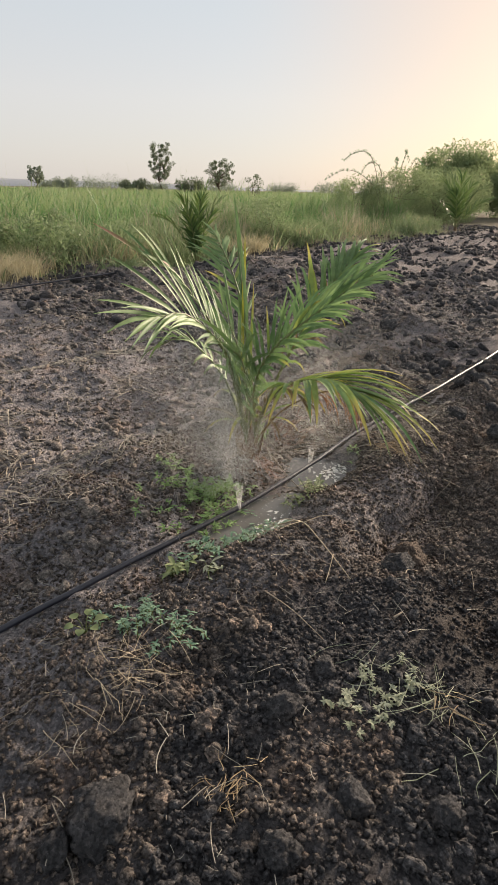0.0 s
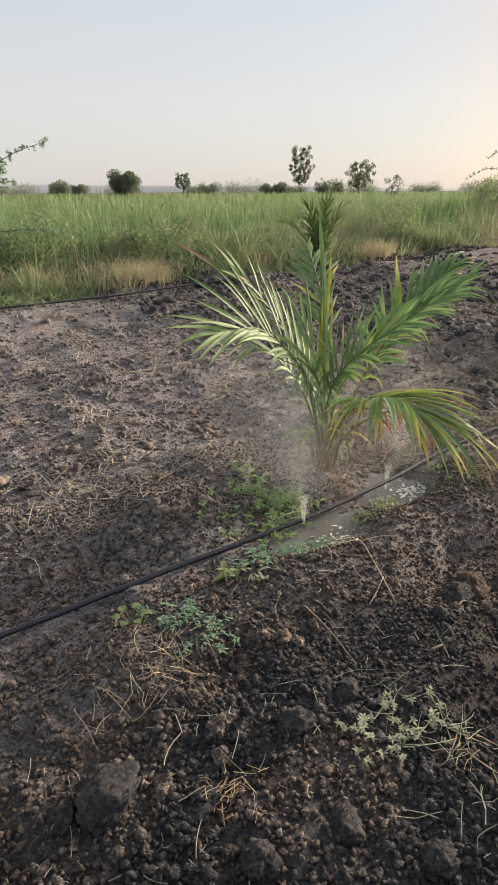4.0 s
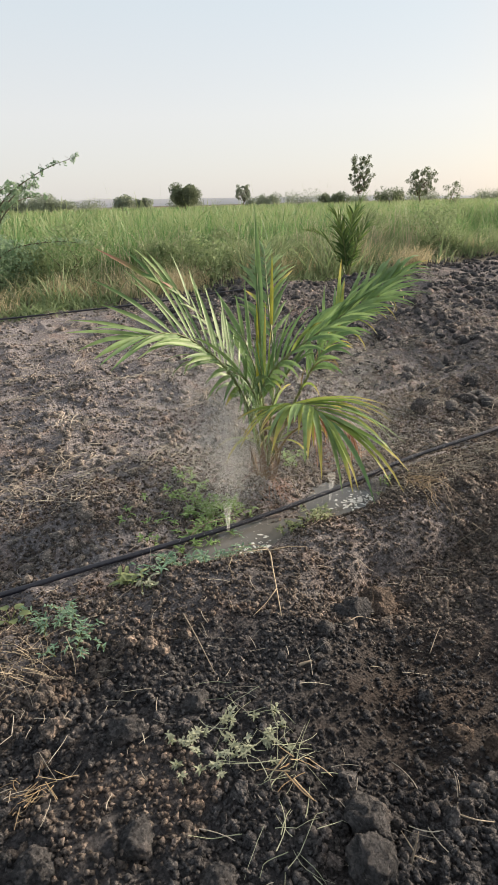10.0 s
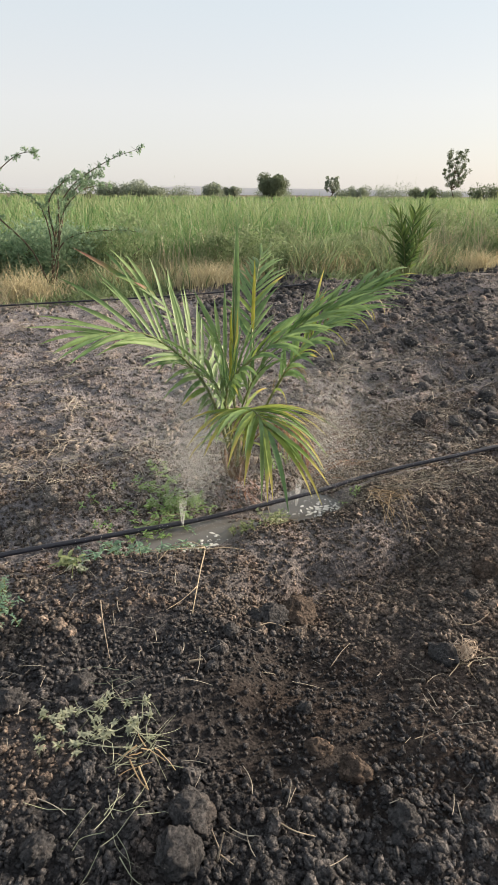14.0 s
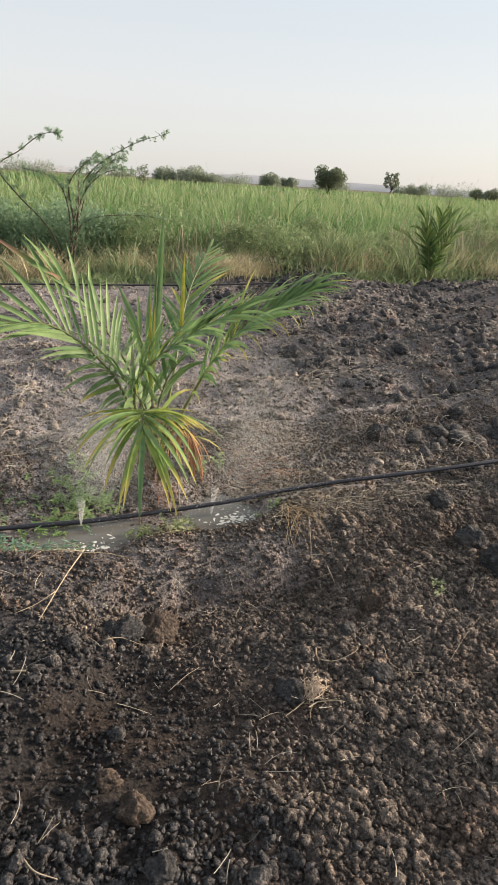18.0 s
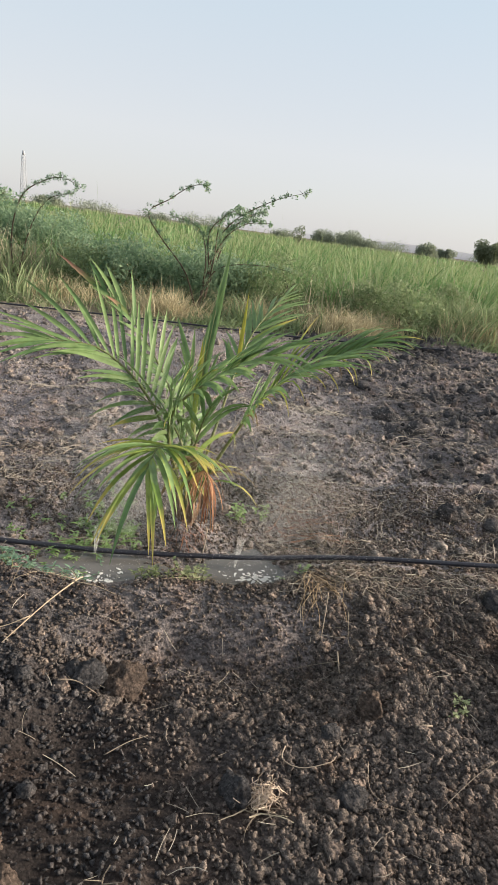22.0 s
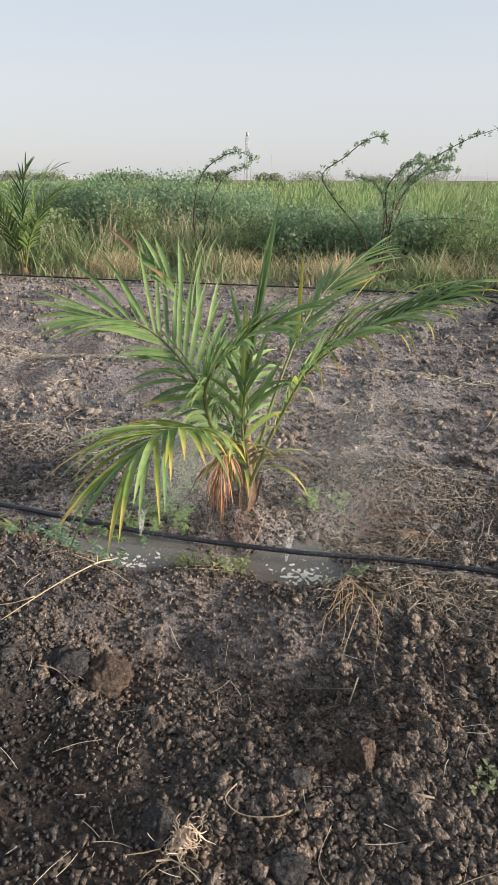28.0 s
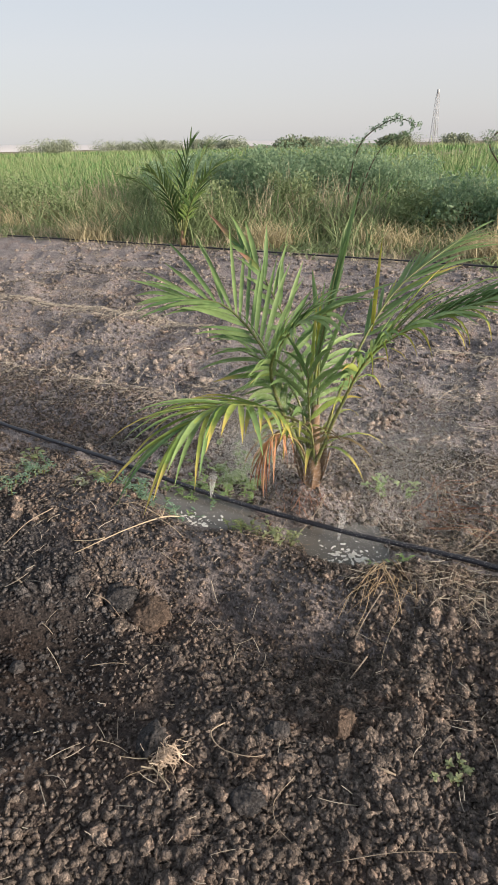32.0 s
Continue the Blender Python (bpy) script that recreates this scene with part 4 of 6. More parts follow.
    for k, (x, y, z0, z1) in enumerate(((0.645, 2.955, 0.42, 0.80), (0.680, 3.17, 0.63, 0.98), (0.67, 2.92, 0.40, 0.80))):
        bv, bf, bu = blade((x - bx, y - by, z0 - bz), (0.02 * k, 0.03, 1), (0.5, -0.8, 0), z1 - z0, 0.017, 0.02, 6, 0.5)
        mesh_object("golden_leaflet", bv, bf, PALM_GOLD if k < 2 else PALM_YELLOW, spear, bu)
    tip = Vector((0.07, 2.70, 1.03)) - Vector((0.30, 2.80, 0.88))
    bv, bf, bu = blade(Vector((0.30, 2.80, 0.88)) - Vector(o), tip.normalized() + Vector((0, 0, 0.08)), (0.5, -0.6, 0.6), tip.length, 0.020, 0.12, 7, 0.5)
    mesh_object("brown_tipped_leaflet", bv, bf, PALM_PINK, palm, bu)
    # the dead leaf that hangs at the foot
    dead = frond(palm, [B(0, 0, 0.05), (0.80, 2.82, 0.27), (0.94, 2.68, 0.40), (1.01, 2.62, 0.41), (1.05, 2.58, 0.36)], (0.7, 0.6, 0), 16, 0.17, 0.0055, PALM_DEAD, 3.2, 0.58, seed=89,
                 origin=o, spread=(30, 8), lift=-0.2, radius=0.006, name="dead_frond", stem=PALM_DRY)
    tagged(dead, "withered orange-brown frond hanging down")
    for k in range(9):
        a, rr = 0.5 + k * 0.75, random.Random(k)
        p0 = Vector((math.cos(a) * 0.025, math.sin(a) * 0.025, 0.16 + 0.05 * rr.random()))
        bv, bf, bu = blade(p0, (math.cos(a), math.sin(a), 0.9), (math.cos(a), math.sin(a), 1), 0.22 + 0.12 * rr.random(), 0.018, 2.0, 7, 0.3)
        mesh_object("basal_leaf", bv, bf, PALM_YELLOW if k % 3 else PALM_DRY, palm, bu)


main_palm()


def row_palm(x, y, height, label, seed, turn=0.0, count=9, wide=1.0, leaf=0.27):
    r = random.Random(seed)
    z = ground_z(x, y) - 0.02
    palm = new("young_palm")
    palm.location = (x, y, z)
    tagged(palm, label, "palm", "palms of the second row")
    v, f = tube([(0, 0, 0), (0, 0, height * 0.08), (0, 0, height * 0.16)], [0.055, 0.045, 0.025], 9)
    mesh_object("stem", v, f, PALM_BASE, palm)
    for k in range(count):
        a = turn + k * 2.4 + r.uniform(-0.3, 0.3)
        q = k / count
        out, up = wide * height * (0.22 + 0.5 * q) * r.uniform(0.8, 1.2), height * (1.0 - 0.45 * q) * r.uniform(0.85, 1.1)
        c, s = math.cos(a), math.sin(a)
        ctrl = [(0, 0, height * 0.04), (c * out * 0.25, s * out * 0.25, up * 0.5), (c * out * 0.65, s * out * 0.65, up * 0.88), (c * out, s * out, up)]
        frond(palm, ctrl, (-s, c, 0.3), 14, height * leaf, height * 0.024, ROW_LEAF, 0.6, 0.22, seed=seed * 50 + k, spread=(46, 14), radius=0.012, ends=0.9)


ROW_LEAF = leaf_material("row_palm_leaflets", (0.05, 0.105, 0.035), (0.15, 0.225, 0.065), rough=0.5, through_light=0.3)
row_palm(*xy(8.07, 7.06), 1.34, "dark green young palm at the edge of the grass", 3, 0.4, 10, 0.6, 0.21)
row_palm(*xy(-2.0, 7.4), 1.45, "young palm with ragged fronds before the bushes", 4, 2.2, 9, 1.05, 0.22)
row_palm(10.75, 20.5, 1.75, "yellow-green young palm at the far end of the row", 6, 2.0)


# ---- trees, bushes and the far distance ----
def leaf_cloud(centres, radii, n, size, squash=0.8):
    """Small leaf faces gathered round centres, uneven and with gaps."""
    centres, radii = np.array(centres), np.array(radii)
    k = rng.integers(0, len(centres), n)
    g = rng.normal(size=(n, 3))
    g /= np.linalg.norm(g, axis=1)[:, None]
    p = centres[k] + g * (radii[k] * rng.random(n) ** 0.45)[:, None] * (1, 1, squash)
    a = rng.normal(size=(n, 3))
    a /= np.linalg.norm(a, axis=1)[:, None]
    b = np.cross(a, rng.normal(size=(n, 3)))
    b /= np.linalg.norm(b, axis=1)[:, None]
    L = (size * rng.uniform(0.6, 1.5, n))[:, None]
    V = np.stack([p - a * L, p + b * L * 0.38, p + a * L, p - b * L * 0.38], 1).reshape(-1, 3)
    return V, np.arange(4 * n).reshape(-1, 4)


def tree(x, y, height, width, leaves, size, label, name="tree", crown_from=0.35, open_=0.5, mat=None, group="", seed=0, trunk=0.035, clumps_=14, category="tree"):
    r = random.Random(seed)
    z = ground_z(x, y) - 0.05
    root = new(name)
    root.location = (x, y, z)
    tagged(root, label, category, group)
    pts = [(r.uniform(-1, 1) * 0.03 * height * i, r.uniform(-1, 1) * 0.03 * height * i, height * 0.62 * i / 5) for i in range(6)]
    v, f = tube(pts, [height * trunk * (1 - 0.14 * i) for i in range(6)], 7)
    mesh_object("trunk", v, f, BARK, root)
    cents, rads = [], []
    for k in range(clumps_):
        a, q = k * 2.4 + r.uniform(-0.4, 0.4), r.random()
        h = height * (crown_from + (0.95 - crown_from) * ((k + 0.5) / clumps_))
        taper = math.sqrt(max(0.08, 1 - abs((h / height - (crown_from + 1) / 2) / ((1.12 - crown_from) / 2)) ** 2))
        c = Vector((math.cos(a) * width * 0.38 * taper * (0.5 + 0.6 * q), math.sin(a) * width * 0.38 * taper * (0.5 + 0.6 * q), h))
        cents.append(c)
        rads.append(width * (0.13 + 0.12 * r.random()) * (1.25 - open_ * 0.6) * (14 / clumps_) ** 0.33)
        if k % 2 == 0:
            start = Vector(pts[2 + k % 4])
            v, f = tube(spline([start, start.lerp(c, 0.5) + Vector((0, 0, -0.03 * height)), c], 6), [height * trunk * 0.4 * (1 - 0.15 * i) for i in range(6)], 5)
            mesh_object("limb", v, f, BARK, root)
    V, F = leaf_cloud(cents, rads, leaves, size)
    crown = fast_mesh("crown", V, F, mat or FAR_LEAF)
    crown.parent = root
    return root


# aerial haze is put into the leaf colour: two paled greens for far trees
HAZY_LEAF = leaf_material("haze_tinted_tree_leaves", (0.13, 0.165, 0.10), (0.20, 0.235, 0.15), rough=0.9, island=True)
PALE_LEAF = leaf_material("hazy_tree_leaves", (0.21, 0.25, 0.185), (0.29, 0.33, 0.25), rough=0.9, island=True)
far_group = "trees on the horizon"
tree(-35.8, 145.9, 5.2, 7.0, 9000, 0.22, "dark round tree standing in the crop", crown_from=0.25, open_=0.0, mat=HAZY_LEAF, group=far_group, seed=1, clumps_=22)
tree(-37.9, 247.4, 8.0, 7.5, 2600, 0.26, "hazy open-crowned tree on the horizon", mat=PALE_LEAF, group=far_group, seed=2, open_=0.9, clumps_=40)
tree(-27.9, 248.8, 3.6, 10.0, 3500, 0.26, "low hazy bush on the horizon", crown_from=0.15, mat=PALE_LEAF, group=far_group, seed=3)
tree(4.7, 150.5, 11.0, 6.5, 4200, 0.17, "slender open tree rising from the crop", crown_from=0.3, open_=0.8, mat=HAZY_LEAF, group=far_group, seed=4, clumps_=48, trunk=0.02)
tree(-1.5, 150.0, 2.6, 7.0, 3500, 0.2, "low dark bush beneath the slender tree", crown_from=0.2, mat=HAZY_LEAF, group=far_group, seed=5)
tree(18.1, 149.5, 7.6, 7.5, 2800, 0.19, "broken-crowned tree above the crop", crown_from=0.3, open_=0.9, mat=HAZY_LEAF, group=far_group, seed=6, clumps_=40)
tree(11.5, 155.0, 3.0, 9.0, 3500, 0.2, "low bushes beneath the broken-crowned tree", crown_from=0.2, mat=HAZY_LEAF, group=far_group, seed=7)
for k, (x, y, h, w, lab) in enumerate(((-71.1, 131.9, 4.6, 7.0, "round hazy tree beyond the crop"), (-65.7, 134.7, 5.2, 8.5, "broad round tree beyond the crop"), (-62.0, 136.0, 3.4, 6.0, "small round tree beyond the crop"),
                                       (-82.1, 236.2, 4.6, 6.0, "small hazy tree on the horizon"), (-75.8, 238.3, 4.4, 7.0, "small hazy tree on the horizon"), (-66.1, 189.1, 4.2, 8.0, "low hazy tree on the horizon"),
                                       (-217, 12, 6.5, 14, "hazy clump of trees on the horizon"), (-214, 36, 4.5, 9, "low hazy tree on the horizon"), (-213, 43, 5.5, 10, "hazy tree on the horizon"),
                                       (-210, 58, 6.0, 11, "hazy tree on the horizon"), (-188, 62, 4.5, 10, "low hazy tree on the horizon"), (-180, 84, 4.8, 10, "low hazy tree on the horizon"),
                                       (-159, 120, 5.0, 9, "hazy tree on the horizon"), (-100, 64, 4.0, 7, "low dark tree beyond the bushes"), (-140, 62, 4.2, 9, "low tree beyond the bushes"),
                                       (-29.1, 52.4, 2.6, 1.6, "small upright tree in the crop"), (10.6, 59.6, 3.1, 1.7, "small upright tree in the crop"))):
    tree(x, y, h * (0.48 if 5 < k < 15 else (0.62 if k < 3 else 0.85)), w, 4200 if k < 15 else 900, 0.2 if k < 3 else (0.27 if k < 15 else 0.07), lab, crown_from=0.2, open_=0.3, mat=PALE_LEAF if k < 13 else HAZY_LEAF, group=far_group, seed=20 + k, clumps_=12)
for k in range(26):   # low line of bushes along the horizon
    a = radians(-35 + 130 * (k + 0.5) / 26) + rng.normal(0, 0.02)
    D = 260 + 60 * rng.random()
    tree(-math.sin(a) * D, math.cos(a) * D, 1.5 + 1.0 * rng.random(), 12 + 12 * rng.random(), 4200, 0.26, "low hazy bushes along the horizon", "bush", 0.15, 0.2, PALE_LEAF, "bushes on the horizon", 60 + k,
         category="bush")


def hills():
    n = 90
    az = np.radians(np.linspace(-60, 120, n))
    D = 3600
    h = 26 + 12 * vnoise(np.linspace(0, 9, n), np.zeros(n)) + 8 * vnoise(np.linspace(0, 31, n), np.zeros(n) + 4)
    h *= 0.55 + 0.45 * np.exp(-((np.degrees(az) - 22) / 22) ** 2)
    x, y = -np.sin(az) * D, np.cos(az) * D
    V = np.concatenate([np.stack([x, y, h * 0 - 5], -1), np.stack([x * 1.02, y * 1.02, h * 1.25], -1), np.stack([x * 1.12, y * 1.12, h * 0 - 5], -1)])
    i = np.arange(n - 1)
    F = np.concatenate([np.stack([i, i + 1, n + i + 1, n + i], -1), np.stack([n + i, n + i + 1, 2 * n + i + 1, 2 * n + i], -1)])
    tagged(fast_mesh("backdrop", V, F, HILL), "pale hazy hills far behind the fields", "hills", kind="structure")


hills()


def lattice_tower(x, y, height, width):
    root = new("lattice_tower")
    root.location = (x, y, 0)
    tagged(root, "slim steel lattice tower on the horizon", "tower")
    legs = [(sx, sy) for sx in (-1, 1) for sy in (-1, 1)]
    for sx, sy in legs:
        v, f = tube([(sx * width, sy * width, 0), (sx * width * 0.45, sy * width * 0.45, height)], 0.17, 5)
        mesh_object("leg", v, f, STEEL, root)
    for k in range(9):
        z0, z1 = height * k / 9, height * (k + 1) / 9
        w0, w1 = width * (1 - 0.55 * k / 9), width * (1 - 0.55 * (k + 1) / 9)
        for s in (-1, 1):
            v, f = tube([(-w0 * s, -w0, z0), (w1 * s, -w1, z1)], 0.09, 4)
            mesh_object("brace", v, f, STEEL, root)
            v, f = tube([(w0, -w0 * s, z0), (w1, w1 * s, z1)], 0.09, 4)
            mesh_object("brace", v, f, STEEL, root)
    v, f = tube([(0, 0, height), (0, 0, height + 2.5)], [0.9, 0.8], 8)
    mesh_object("antenna", v, f, STEEL, root)


lattice_tower(-369, 255.9, 28, 1.7)

# low weedy shrubs between the verge and the crop
for k in range(26):
    r = random.Random(k + 400)
    tree(*xy(-9 + k * 0.95 + r.uniform(-0.5, 0.5), r.uniform(8.3, 10.4)), r.uniform(0.5, 1.0), r.uniform(0.8, 1.6), 2600, 0.028, "pale green leafy shrub at the edge of the crop", "shrub", 0.1, 0.3, PALE_WEED,
         "weedy shrubs along the crop", 400 + k, 0.02, 16, "shrub")
# bushes by the plot
tree(18.7, 36.0, 3.5, 5.2, 26000, 0.075, "dense dark bushy tree at the end of the plot", crown_from=0.15, open_=0.0, mat=GREY_BUSH, seed=101, clumps_=30)
tree(20.5, 32.5, 2.9, 4.2, 18000, 0.07, "dense dark bush at the end of the plot", "bush", 0.1, 0.0, GREY_BUSH, "", 102, clumps_=26, category="bush")
tree(16.0, 33.5, 2.3, 3.5, 14000, 0.065, "dense dark bush at the end of the plot", "bush", 0.1, 0.0, GREY_BUSH, "", 103, clumps_=24, category="bush")
left_bushes = "bushes by the plot"
for k, (s, d, h, w, n) in enumerate(((-3.3, 10.4, 1.08, 2.3, 16000), (-2.0, 10.6, 1.18, 2.5, 18000), (-0.9, 11.0, 1.14, 2.3, 16000), (0.2, 11.2, 1.0, 1.9, 10000), (2.6, 9.4, 0.8, 1.6, 6000), (1.7, 9.3, 0.85, 1.5, 6000), (3.3, 9.6, 0.75, 1.5, 5000), (-5.2, 12.0, 1.0, 2.2, 9000))):
    tree(*xy(s, d), h * 1.06, w, n, 0.031, "dense blue-green feathery bush in the rough grass", "bush", 0.08, 0.0, BUSH, left_bushes, 110 + k, 0.02, 28, "bush")
for k, (x, y, h, w, n) in enumerate(((7.0, 20.2, 1.5, 2.4, 9000), (8.8, 20.8, 1.9, 2.6, 10000), (10.6, 21.8, 1.8, 2.4, 9000), (12.2, 23.2, 2.0, 2.6, 9000), (4.0, 18.5, 0.9, 2.2, 4000), (1.8, 17.0, 0.8, 2.0, 3500))):
    tree(0.25 + (x - 0.25) * 1.15, 0.47 + (y - 0.47) * 1.15, h * 1.08, w * 1.1, n, 0.036, "thorny dark green bush at the edge of the crop", "bush", 0.1, 0.2, GREY_BUSH, "thorn bushes", 130 + k, 0.02, 22, "bush")


def thorn_branch(shrub, ctrl, radius, seed, leaves=60):
    r = random.Random(seed)
    pts = spline(ctrl, 24)
    v, f = tube(pts, [radius * (1 - 0.8 * i / 23) for i in range(24)], 6)
    b = mesh_object("branch", v, f, BARK, shrub)
    cents = [p + Vector((r.uniform(-1, 1), r.uniform(-1, 1), r.uniform(-0.6, 1))) * 0.05 for p in pts[4:] for _ in range(2)]
    V, F = leaf_cloud(cents, [0.04] * len(cents), leaves * 13, 0.016, 1.0)
    for q in pts[6::2]:
        side = Vector((r.uniform(-1, 1), r.uniform(-1, 1), r.uniform(0.1, 1))).normalized()
        tv, tf = tube([q, q + side * 0.09], [0.003, 0.001], 4)
        mesh_object("twig", tv, tf, BARK, b)
    fol = fast_mesh("foliage", V, F, BUSH)
    fol.parent = b
    return b


def thorn_shrub(s, d, branches, label, seed, name="thorn_shrub"):
    x, y = xy(s, d)
    root = new(name)
    root.location = (x, y, 0)
    tagged(root, label, "shrub")
    for k, pts in enumerate(branches):
        thorn_branch(root, [(*(Vector((*xy(a, b), 0)) - Vector((x, y, 0))).to_2d(), c) for a, b, c in pts], 0.014, seed + k)
    return root


thorn_shrub(2.83, 8.7, (((2.83, 8.7, -0.02), (2.95, 8.7, 0.6), (3.06, 8.7, 1.05), (3.29, 8.7, 1.35), (3.61, 8.7, 1.56), (3.93, 8.7, 1.72), (4.33, 8.7, 1.85)),
                        ((2.80, 8.7, -0.02), (2.6, 8.75, 0.5), (2.2, 8.7, 0.95), (2.0, 8.7, 1.27), (2.28, 8.7, 1.48), (2.56, 8.7, 1.69), (2.77, 8.7, 1.74), (2.84, 8.7, 1.67)),
                        ((2.85, 8.72, 0.0), (2.95, 8.6, 0.45), (3.2, 8.5, 0.68), (3.77, 8.5, 0.74), (4.2, 8.5, 0.70)),
                        ((2.85, 8.72, 0.0), (2.9, 8.8, 0.7), (2.75, 8.9, 1.15), (2.3, 8.9, 1.28)),
                        ((2.9, 8.72, 0.0), (3.1, 8.9, 0.8), (3.3, 8.9, 1.25), (3.7, 9.0, 1.38)),
                        ((2.9, 8.72, 0.0), (3.0, 8.6, 0.7), (3.05, 8.5, 1.3), (3.35, 8.5, 1.5)),
                        ((2.95, 8.7, 0.5), (3.1, 8.6, 1.0), (3.4, 8.6, 1.28), (3.8, 8.7, 1.35)), ((2.95, 8.7, 0.6), (2.9, 8.6, 1.1), (3.15, 8.6, 1.38), (3.5, 8.7, 1.42)),
                        ((3.0, 8.7, 0.7), (3.2, 8.75, 1.15), (3.5, 8.8, 1.42), (3.75, 8.8, 1.5))),
            "thorny shrub with long arching feathery branches", 300)
thorn_shrub(0.1, 8.9, (((0.1, 8.9, -0.02), (0.05, 8.9, 0.7), (0.2, 8.85, 1.25), (0.5, 8.8, 1.49), (0.78, 8.75, 1.57), (1.06, 8.7, 1.47)),
                       ((0.1, 8.9, -0.02), (0.3, 8.9, 0.8), (0.55, 8.9, 1.25), (0.9, 8.8, 1.38))),
            "thorny shrub with an arching branch above the grass", 320)
_s0, _d0 = sd(9.4, 23.6)
thorn_shrub(_s0, _d0, tuple(((_s0, _d0, 0), (_s0 + a * 0.3, _d0, 1.2), (_s0 + a * 0.7, _d0, h), (_s0 + a, _d0 + 0.2, h + 0.15), (_s0 + a * 1.35, _d0 + 0.3, h - 0.15))
                            for a, h in ((-2.2, 2.3), (-1.2, 2.0), (0.9, 2.2), (1.8, 2.5), (3.0, 2.3), (-3.0, 1.7))), "thorny shrub with long bare arching branches", 340)


# ---- pools, spray and small things near the palm ----
def water_material():
    m, n, l, p = material("muddy_water", 0.06)
    p.inputs["Base Color"].default_value = (0.145, 0.142, 0.138, 1)
    p.inputs["IOR"].default_value = 1.33
    b = n.new("ShaderNodeBump")
    b.inputs["Strength"].default_value, b.inputs["Distance"].default_value = 0.25, 0.004
    l.new(noise_tex(n, l, 28, 2).outputs["Fac"], b.inputs["Height"])
    l.new(b.outputs[0], p.inputs["Normal"])
    return m


WATER = water_material()
FOAM = plain_material("pale_foam", (0.62, 0.62, 0.60), (0.82, 0.82, 0.80), 40, 0.6)
drops, dn, dl, dp = material("water_drops", 0.15)
dp.inputs["Base Color"].default_value = (0.93, 0.94, 0.95, 1)
scatter, both = dn.new("ShaderNodeBsdfTranslucent"), dn.new("ShaderNodeMixShader")      # light that passes through the droplets
scatter.inputs["Color"].default_value = (0.97, 0.96, 0.94, 1)
both.inputs[0].default_value = 0.5
dl.new(dp.outputs[0], both.inputs[1])
dl.new(scatter.outputs[0], both.inputs[2])
dl.new(both.outputs[0], dn["Material Output"].inputs["Surface"])
DROPS = drops


def pool(c, rs, rd, seed, label):
    r = random.Random(seed)
    s0, d0 = c
    level = float(relief(s0, d0)) + 0.034
    verts, n = [(*xy(s0, d0), level)], 48
    edge = []
    for k in range(n):      # the shore lies where the soil rises over the water
        a, q = 2 * math.pi * k / n, 0.03
        while q < 1.3 and float(relief(s0 + rs * q * math.cos(a), d0 + rd * q * math.sin(a))) < level + 0.002:
            q += 0.03
        edge.append(q + 0.05)
    for ring in (0.5, 1.0):
        for k in range(n):
            a, q = 2 * math.pi * k / n, ring * edge[k]
            verts.append((*xy(s0 + rs * q * math.cos(a), d0 + rd * q * math.sin(a)), level))
    faces = [(0, 1 + k, 1 + (k + 1) % n) for k in range(n)] + [(1 + k, 1 + n + k, 1 + n + (k + 1) % n, 1 + (k + 1) % n) for k in range(n)]
    ob = mesh_object("puddle", verts, faces, WATER)
    tagged(ob, label, "puddle", "puddles under the pipe")
    return level


pools = []
for c, rs, rd, sdn, lab in ((POOL1, 0.22, 0.12, 1, "shallow muddy puddle with pale foam under the pipe"), (POOL2, 0.21, 0.16, 2, "dark muddy puddle rippled by the spray")):
    pools.append((c, pool(c, rs, rd, sdn, lab)))
for k in range(190):
    r = random.Random(k + 900)
    c, lev = pools[0 if k % 3 == 0 else 1]
    x, y = xy(c[0] + r.gauss(0.0, 0.06), c[1] + r.gauss(-0.02, 0.036))
    R, n, turn, thin = 0.0025 + 0.012 * r.random() ** 2.5, 9, r.uniform(0, 3.14), r.uniform(0.35, 0.8)
    oval = [(math.cos(6.283 * i / n) * R * r.uniform(0.6, 1.4), math.sin(6.283 * i / n) * R * thin * r.uniform(0.6, 1.4)) for i in range(n)]
    ring = [(x + a * math.cos(turn) - b * math.sin(turn), y + a * math.sin(turn) + b * math.cos(turn)) for a, b in oval]
    vs = [(*q, lev + 0.0008) for q in ring] + [(x + (q[0] - x) * 0.7, y + (q[1] - y) * 0.7, lev + 0.0014) for q in ring]
    fs = [(i, (i + 1) % n, n + (i + 1) % n, n + i) for i in range(n)] + [tuple(range(n, 2 * n))]
    tagged(mesh_object("foam_fleck", vs, fs, FOAM), "pale fleck of foam floating on the puddle", "foam", "foam flecks on the puddles")


